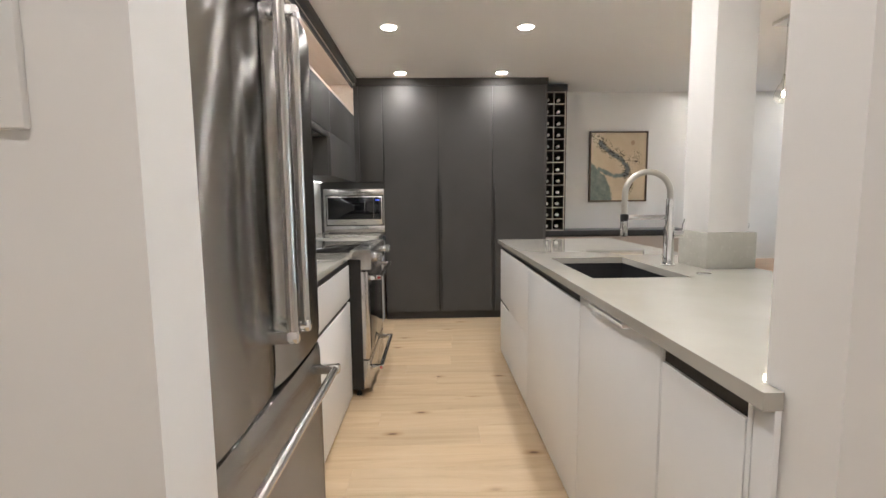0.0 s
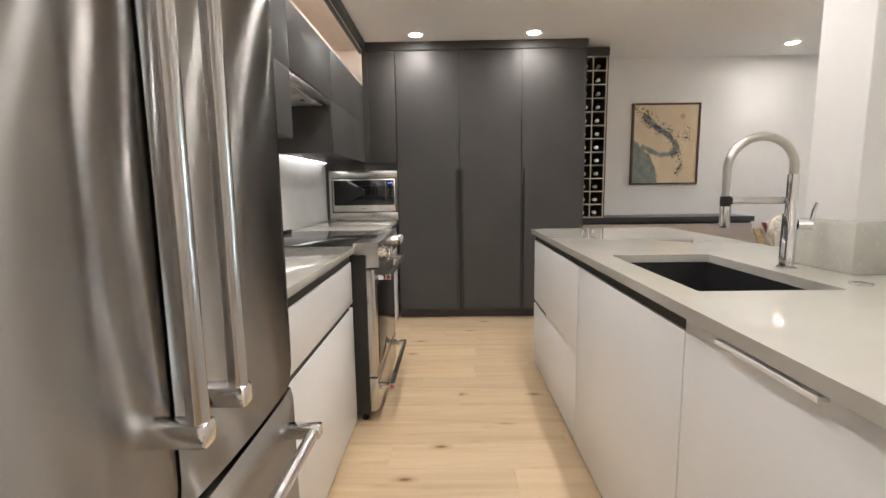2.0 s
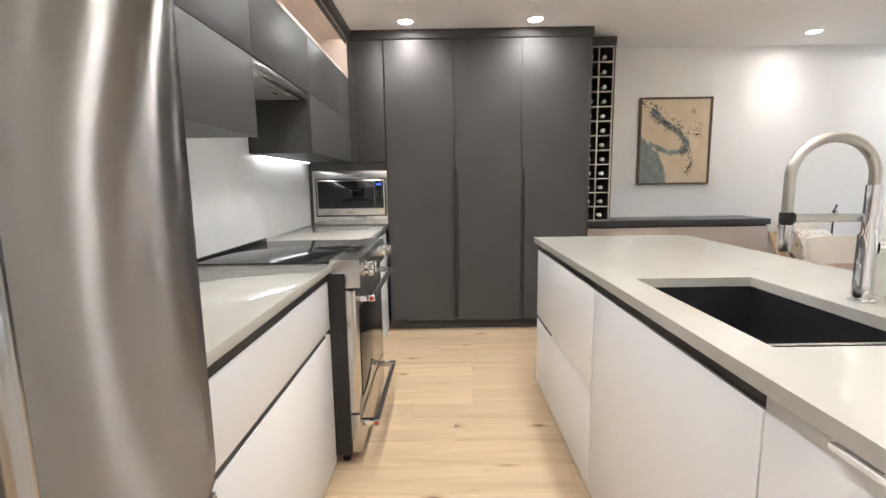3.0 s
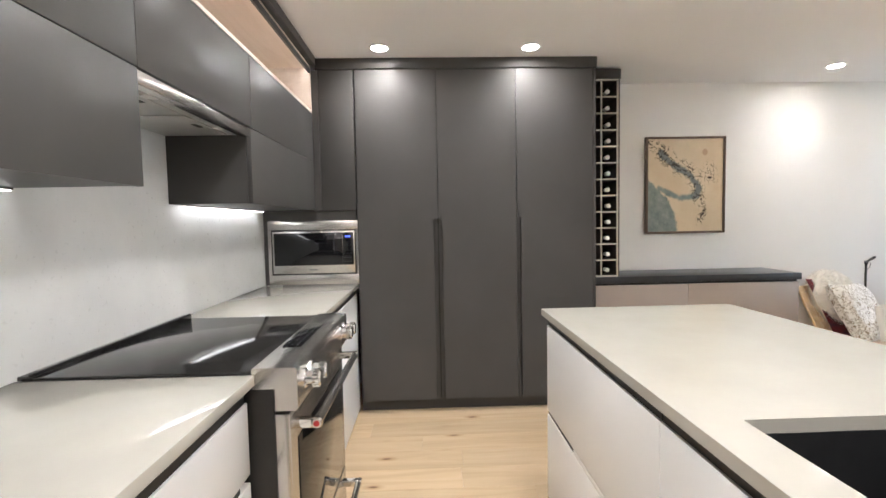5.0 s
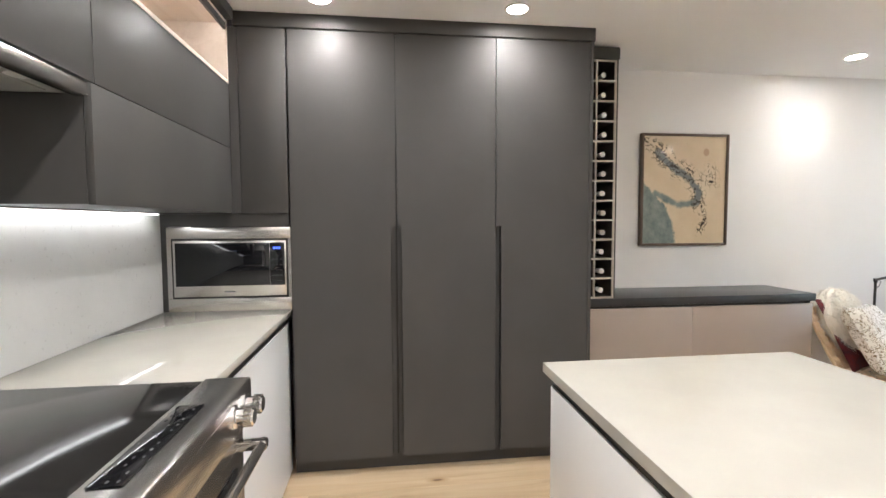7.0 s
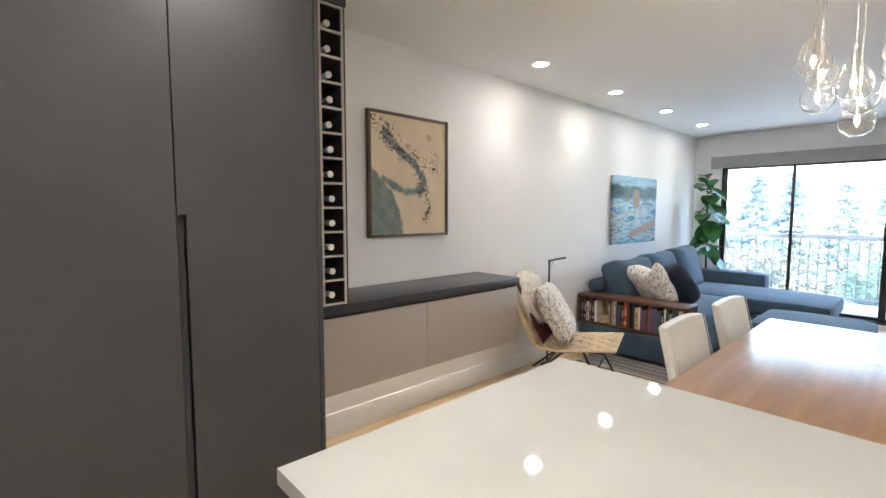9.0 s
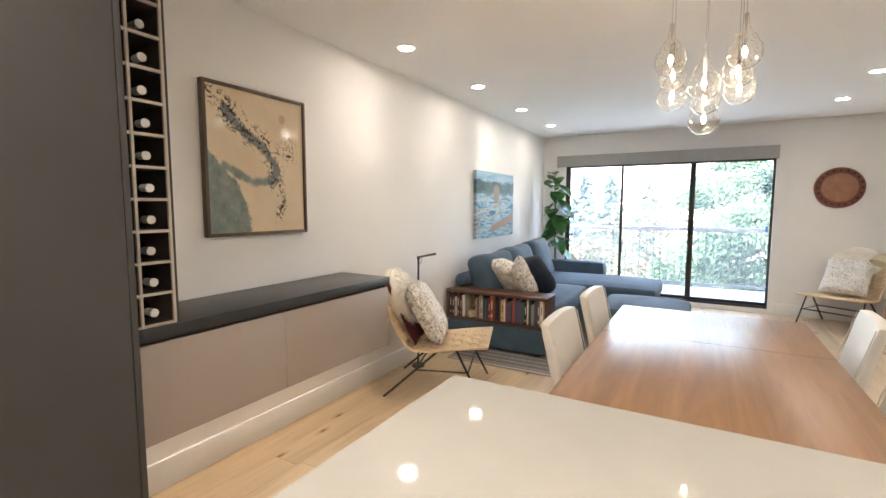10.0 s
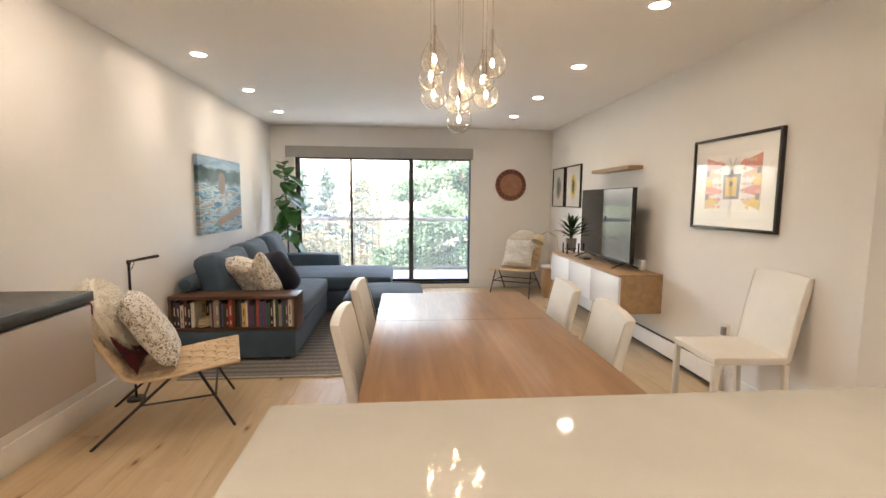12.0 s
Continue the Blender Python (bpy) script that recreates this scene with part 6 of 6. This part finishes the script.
for x in (4.62, 5.55):
    bm = bmesh.new()
    tube(bm, [(x, 1.10, CZ1 + 0.007), (x, 1.225, 0.765), (x, 1.36, CZ1 + 0.007)], 0.007, 8)
    part("foot", bm, M_BLACK, tv)
for nm, lb, q, mt in (("router", "small white router standing behind the television", (4.50, 4.56, 1.09, 1.13, CZ1 + 0.0005, CZ1 + 0.095), M_PLASTIC), ("media_box", "small flat black media box under the television", (5.28, 5.42, 1.28, 1.37, CZ1 + 0.0005, CZ1 + 0.025), M_BLACK)):
    solid(nm, boxm(*q, 0.004), mt, lb, "electronics")
sh = solid("wall_shelf", boxm(4.705, 5.56, SOUTH + 0.001, SOUTH + 0.15, 1.655, 1.69, 0.003), M_OAKSIDE, "thin floating honey oak wall shelf above the television", "shelf")
ps = thing("plant_stand", "small wooden plant stand on the media console", "plant stand", (5.90, 1.28, CZ1))
for dx, dy in ((-0.07, -0.07), (0.07, -0.07), (0.07, 0.07), (-0.07, 0.07)):
    part("leg", boxm(5.90 + dx - 0.008, 5.90 + dx + 0.008, 1.28 + dy - 0.008, 1.28 + dy + 0.008, CZ1 + 0.0005, CZ1 + 0.13), M_WALNUT, ps)
part("cross", boxm(5.832, 5.968, 1.272, 1.288, CZ1 + 0.035, CZ1 + 0.05), M_WALNUT, ps)
part("cross", boxm(5.892, 5.908, 1.212, 1.348, CZ1 + 0.0505, CZ1 + 0.065), M_WALNUT, ps)
dp = thing("potted_plant", "bushy green plant in a grey pot on the console", "plant", (5.90, 1.28, CZ1 + 0.066))
part("pot", lathem([(0.055, 0.0), (0.062, 0.01), (0.066, 0.12), (0.060, 0.12), (0.056, 0.105), (0.001, 0.10)], (5.90, 1.28, CZ1 + 0.066), 24), M_POT, dp)
M_DRAC = surface("dark_strap_leaf", (0.010, 0.045, 0.012), (0.03, 0.10, 0.02), 0.4, 9, 80, 0.1, jitter=True)
for i in range(30):
    f = i / 29
    plant_leaf(dp, (5.90, 1.28, CZ1 + 0.18 + 0.14 * f), 137.5 * i, 34 + 48 * f, 0.23 - 0.05 * f, 0.050, rf.uniform(0.15, 0.5), M_DRAC)

# baseboard heater, outlets
hb = thing("baseboard_heater", "long white metal baseboard heater under the television", "heater", (5.1, 1.08, 0))
part("casing", boxm(3.46, 6.75, SOUTH + 0.001, SOUTH + 0.062, 0.025, 0.178, 0.004), M_TRIM, hb)
part("outlet_slot", boxm(3.48, 6.73, SOUTH + 0.022, SOUTH + 0.052, 0.1785, 0.181), M_BLACK, hb, "dark outlet slot")
part("lower_slot", boxm(3.48, 6.73, SOUTH + 0.0625, SOUTH + 0.064, 0.028, 0.045), M_BLACK, hb)
for x in (3.455, 6.751):
    part("end_cap", boxm(x - 0.004, x + 0.003, SOUTH + 0.001, SOUTH + 0.066, 0.0, 0.185, 0.001), M_TRIM, hb)
ou = thing("wall_outlet", "white wall outlet with a small grey plug", "outlet", (3.46, SOUTH, 0.43))
part("plate", boxm(3.425, 3.495, SOUTH + 0.0005, SOUTH + 0.007, 0.375, 0.49, 0.003), M_PLASTIC, ou)
part("plug", boxm(3.445, 3.475, SOUTH + 0.0075, SOUTH + 0.035, 0.41, 0.47, 0.004), plain("grey_plug", (0.30, 0.28, 0.26), 0.5), ou)

# side table and brass lamp in the corner
st = thing("side_table", "round turned wooden side table in the corner", "side table", (6.66, 1.24, 0))
part("body", lathem([(0.12, 0), (0.15, 0.06), (0.165, 0.20), (0.15, 0.36), (0.16, 0.42), (0.001, 0.421)], (6.66, 1.24, 0), 28), M_OAKSIDE, st)
part("tray", lathem([(0.15, 0.4215), (0.165, 0.43), (0.165, 0.445), (0.155, 0.44), (0.001, 0.436)], (6.66, 1.24, 0), 28), M_PLASTIC, st)
gl = thing("brass_lamp", "brass gooseneck table lamp with a domed shade, unlit", "lamp", (6.66, 1.20, 0.44))
part("base", lathem([(0.06, 0.4375), (0.06, 0.45), (0.012, 0.456), (0.001, 0.457)], (6.66, 1.20, 0), 22), M_BRASS, gl)
part("neck", tubem([(6.66, 1.20, 0.45), (6.63, 1.18, 0.65), (6.66, 1.20, 0.86), (6.76, 1.30, 0.92), (6.83, 1.38, 0.86)], 0.006, 8), M_BRASS, gl)
part("shade", (lambda b: (b.transform(pose(6.85, 1.40, 0.80, 25, 20, 0)), b)[1])(lathem([(0.012, 0.075), (0.05, 0.06), (0.085, 0.015), (0.095, -0.045), (0.091, -0.045), (0.08, 0.012), (0.047, 0.053), (0.001, 0.06)], (0, 0, 0), 26)), surface("pale_brass_shade", (0.62, 0.52, 0.34), (0.70, 0.60, 0.42), 0.3, 8, 80, 0.05, 0.8), gl)


# ---- balcony and what lies beyond ----
M_DECK = surface("grey_balcony_membrane", (0.42, 0.42, 0.41), (0.52, 0.52, 0.50), 0.8, 3, 90, 0.3)
structure("balcony_floor", boxm(7.595, 9.05, 0.9, 6.6, -0.16, 0.03), M_DECK, "pale grey balcony floor outside the door", "balcony")
rail = thing("balcony_railing", "grey painted balcony railing with slim upright bars", "railing", (8.85, 3.7, 0.03))
part("top_rail", boxm(8.81, 8.91, 0.95, 6.55, 0.965, 1.035, 0.006), M_RAIL, rail)
part("bottom_rail", boxm(8.84, 8.88, 0.95, 6.55, 0.10, 0.135, 0.003), M_RAIL, rail)
bar = part("bar", boxm(-0.007, 0.007, -0.007, 0.007, 0.1355, 0.9645), M_ALU, rail)
bar.matrix_basis = Matrix.Translation((8.86, 1.02, 0))
for i in range(1, 50):
    same_part("bar", bar, rail, Matrix.Translation((8.86, 1.02 + 0.11 * i, 0)))
for y in (2.12, 6.5):
    part("post", boxm(8.83, 8.89, y - 0.03, y + 0.03, 0.03, 0.964, 0.003), M_ALU, rail)
structure("ground", boxm(9.2, 900, -700, 700, -4.6, -4.5), surface("lawn", (0.035, 0.06, 0.02), (0.06, 0.09, 0.035), 0.95, 0.4, 6, 0.4), "lawn and gardens far below the balcony", "ground")
structure("ground_near", boxm(-40, 9.199, -700, 700, -4.62, -4.52), M_DECK, "paved ground below the building", "ground")

M_NEEDLE = surface("cedar_foliage", (0.042, 0.092, 0.052), (0.085, 0.150, 0.090), 0.7, 1.3, 30, 0.0)
# haze of the distance is mixed into this green: paler and bluer
M_FARGREEN = surface("hazed_fir_foliage", (0.07, 0.115, 0.115), (0.10, 0.15, 0.15), 0.8, 0.6, 10, 0.0)
M_AUTUMN = surface("bush_foliage", (0.06, 0.085, 0.05), (0.12, 0.11, 0.075), 0.75, 1.0, 20, 0.0)


for m_ in (M_NEEDLE, M_FARGREEN, M_AUTUMN):
    leafy(m_, 0.4)


def tree(name, label, base, height, spread, count, leaf, mat, seed, shape="cone", droop=0.25):
    """A tapered trunk with limbs, and a crown of many small leaf sprays set along the limbs."""
    r = np.random.RandomState(seed)
    bx, by, bz = base
    t = thing(name, label, "tree", base)
    part("trunk", tubem([(bx, by, bz), (bx + 0.05, by, bz + height * 0.5), (bx, by + 0.05, bz + height * 0.97)], [height * 0.022, height * 0.013, height * 0.003], 8), M_BARK, t)
    limbs = bmesh.new()
    vs, fs = [], []
    nb = 46
    per = count // nb
    for i in range(nb):
        f = (i + r.rand()) / nb
        if shape == "cone":
            z0, reach = 0.10 + 0.88 * f, spread * (1.02 - f) ** 0.8
        else:
            z0, reach = 0.25 + 0.6 * f, spread * (0.55 + 0.45 * math.sin(math.pi * f))
        reach *= 0.6 + 0.55 * r.rand()
        a = i * 2.39996 + r.rand()
        p0 = np.array((bx, by, bz + height * z0))
        rise = (0.12 if shape == "cone" else 0.45)
        p1 = p0 + np.array((math.cos(a) * reach, math.sin(a) * reach, rise * reach - droop * reach))
        mid = (p0 + p1) / 2 + np.array((0, 0, rise * reach * 0.3))
        tube(limbs, [p0, mid, p1], [0.03 * height / 8, 0.018 * height / 8, 0.006], 5)
        for k in range(per):
            u = 0.18 + 0.82 * r.rand() ** 0.7
            c = (1 - u) ** 2 * p0 + 2 * u * (1 - u) * mid + u * u * p1
            off = r.normal(size=3) * reach * 0.13
            off[2] *= 0.55
            c = c + off
            d = np.array((math.cos(a) + r.normal() * 0.6, math.sin(a) + r.normal() * 0.6, -droop + r.normal() * 0.35))
            d /= np.linalg.norm(d)
            s = np.cross(d, r.normal(size=3))
            s /= np.linalg.norm(s) + 1e-9
            ln = leaf * (0.6 + 0.8 * r.rand())
            q = len(vs)
            vs += [c - s * ln * 0.10, c + d * ln * 0.45 - s * ln * 0.26, c + d * ln, c + d * ln * 0.5 + s * ln * 0.26]
            fs.append((q, q + 1, q + 2, q + 3))
    part("limbs", limbs, M_BARK, t)
    me = bpy.data.meshes.new("crown")
    me.from_pydata([tuple(v) for v in vs], [], fs)
    me.materials.append(mat)
    cr = new("crown", me)
    cr.parent, cr.matrix_parent_inverse = t, t.matrix_basis.inverted()
    tagged(cr, "", "", "", "stuff")
    return t


G = -4.5
tree("cedar_tree", "broad bright green cedar close to the balcony", (14.2, 1.55, G), 8.3, 2.5, 70000, 0.10, M_NEEDLE, 1, "round", 0.55)
tree("cedar_tree", "green cedar beside the balcony", (15.5, -0.6, G), 7.4, 2.4, 12000, 0.2, M_NEEDLE, 3)
tree("cedar_tree", "small green cedar below the railing", (13.0, 3.9, G), 4.6, 1.7, 14000, 0.15, M_NEEDLE, 2)
tree("garden_tree", "thin yellowing tree beyond the railing", (19.0, 4.3, G), 7.3, 2.2, 3500, 0.13, M_AUTUMN, 5, "round", 0.1)
tree("garden_tree", "low leafy tree below the railing", (13.4, 5.6, G), 4.5, 2.0, 12000, 0.13, M_AUTUMN, 4, "round", 0.1)
tree("garden_tree", "leafy garden tree below the railing", (12.4, 2.6, G), 4.3, 1.6, 12000, 0.12, M_NEEDLE, 6, "round", 0.1)
tree("garden_tree", "low leafy tree beside the houses", (20.0, 8.2, G), 4.8, 2.2, 9000, 0.16, M_AUTUMN, 11, "round", 0.1)
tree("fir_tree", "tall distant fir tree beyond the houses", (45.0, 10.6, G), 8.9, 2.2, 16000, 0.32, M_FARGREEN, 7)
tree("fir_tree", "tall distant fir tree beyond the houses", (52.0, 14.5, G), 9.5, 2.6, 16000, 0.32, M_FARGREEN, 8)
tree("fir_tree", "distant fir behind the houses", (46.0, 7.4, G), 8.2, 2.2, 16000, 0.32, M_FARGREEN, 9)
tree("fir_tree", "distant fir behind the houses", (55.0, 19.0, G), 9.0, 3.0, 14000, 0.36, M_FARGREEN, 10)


def house(x, y, w, d, h, col):
    hs = thing("house", "pale rendered house beyond the gardens", "house", (x, y, G), "houses beyond the gardens")
    wallm = surface("pale_render", col, tuple(c * 1.05 for c in col), 0.8, 2, 40, 0.2)
    part("wall", boxm(x, x + d, y, y + w, G, G + h), wallm, hs)
    bm = bmesh.new()
    pts = [(x - 0.4, y - 0.4), (x + d + 0.4, y - 0.4), (x + d + 0.4, y + w + 0.4), (x - 0.4, y + w + 0.4)]
    lo = [bm.verts.new((*p, G + h)) for p in pts]
    hi = [bm.verts.new((x + d / 2, yy, G + h + d * 0.3)) for yy in (y + 1.5, y + w - 1.5)]
    for q in ((lo[0], lo[1], hi[0]), (lo[2], lo[3], hi[1]), (lo[1], lo[2], hi[1], hi[0]), (lo[3], lo[0], hi[0], hi[1]), lo[::-1]):
        bm.faces.new(q)
    part("roof", bm, surface("grey_shingles", (0.16, 0.16, 0.16), (0.22, 0.22, 0.22), 0.9, 3, 30, 0.3), hs)
    for i in range(int(w // 3)):
        for z in (1.0, 3.6):
            if z + 1.4 < h:
                wn = part("window", boxm(x - 0.05, x - 0.002, y + 1 + 3 * i, y + 2.3 + 3 * i, G + z, G + z + 1.3), M_TRIM, hs)
                part("pane", boxm(x - 0.07, x - 0.0505, y + 1.08 + 3 * i, y + 2.22 + 3 * i, G + z + 0.08, G + z + 1.22), plain("far_window_glass", (0.08, 0.10, 0.12), 0.08), wn)


house(62.0, 10.0, 14.0, 9.0, 6.2, (0.60, 0.61, 0.63))
house(58.0, -6.0, 12.0, 9.0, 6.0, (0.55, 0.54, 0.52))


# ---- oak planks ----
def planks():
    rnd = random.Random(11)
    w, x_a, x_b, gap = 0.19, WEST - 0.1, EAST + 0.02, 0.0004
    meshes = {}
    y = -1.42
    while y < NORTH + 0.01:
        x = x_a - rnd.uniform(0.0, 1.4)
        while x < x_b:
            ln = rnd.choice((1.5, 1.8, 2.1))
            if ln not in meshes:
                bm = boxm(gap, ln - gap, gap, w - gap, -0.012, 0.0)
                bmesh.ops.bevel(bm, geom=[e for e in bm.edges if e.verts[0].co.z > -0.001 and e.verts[1].co.z > -0.001], offset=0.0007, segments=1, affect="EDGES")
                me = bpy.data.meshes.new("plank")
                bm.to_mesh(me)
                bm.free()
                me.materials.append(M_OAK)
                meshes[ln] = me
            p = new("plank", meshes[ln])
            p.parent = subfloor
            p.matrix_basis = Matrix.Translation((x, y, 0))
            x += ln
        y += w


planks()
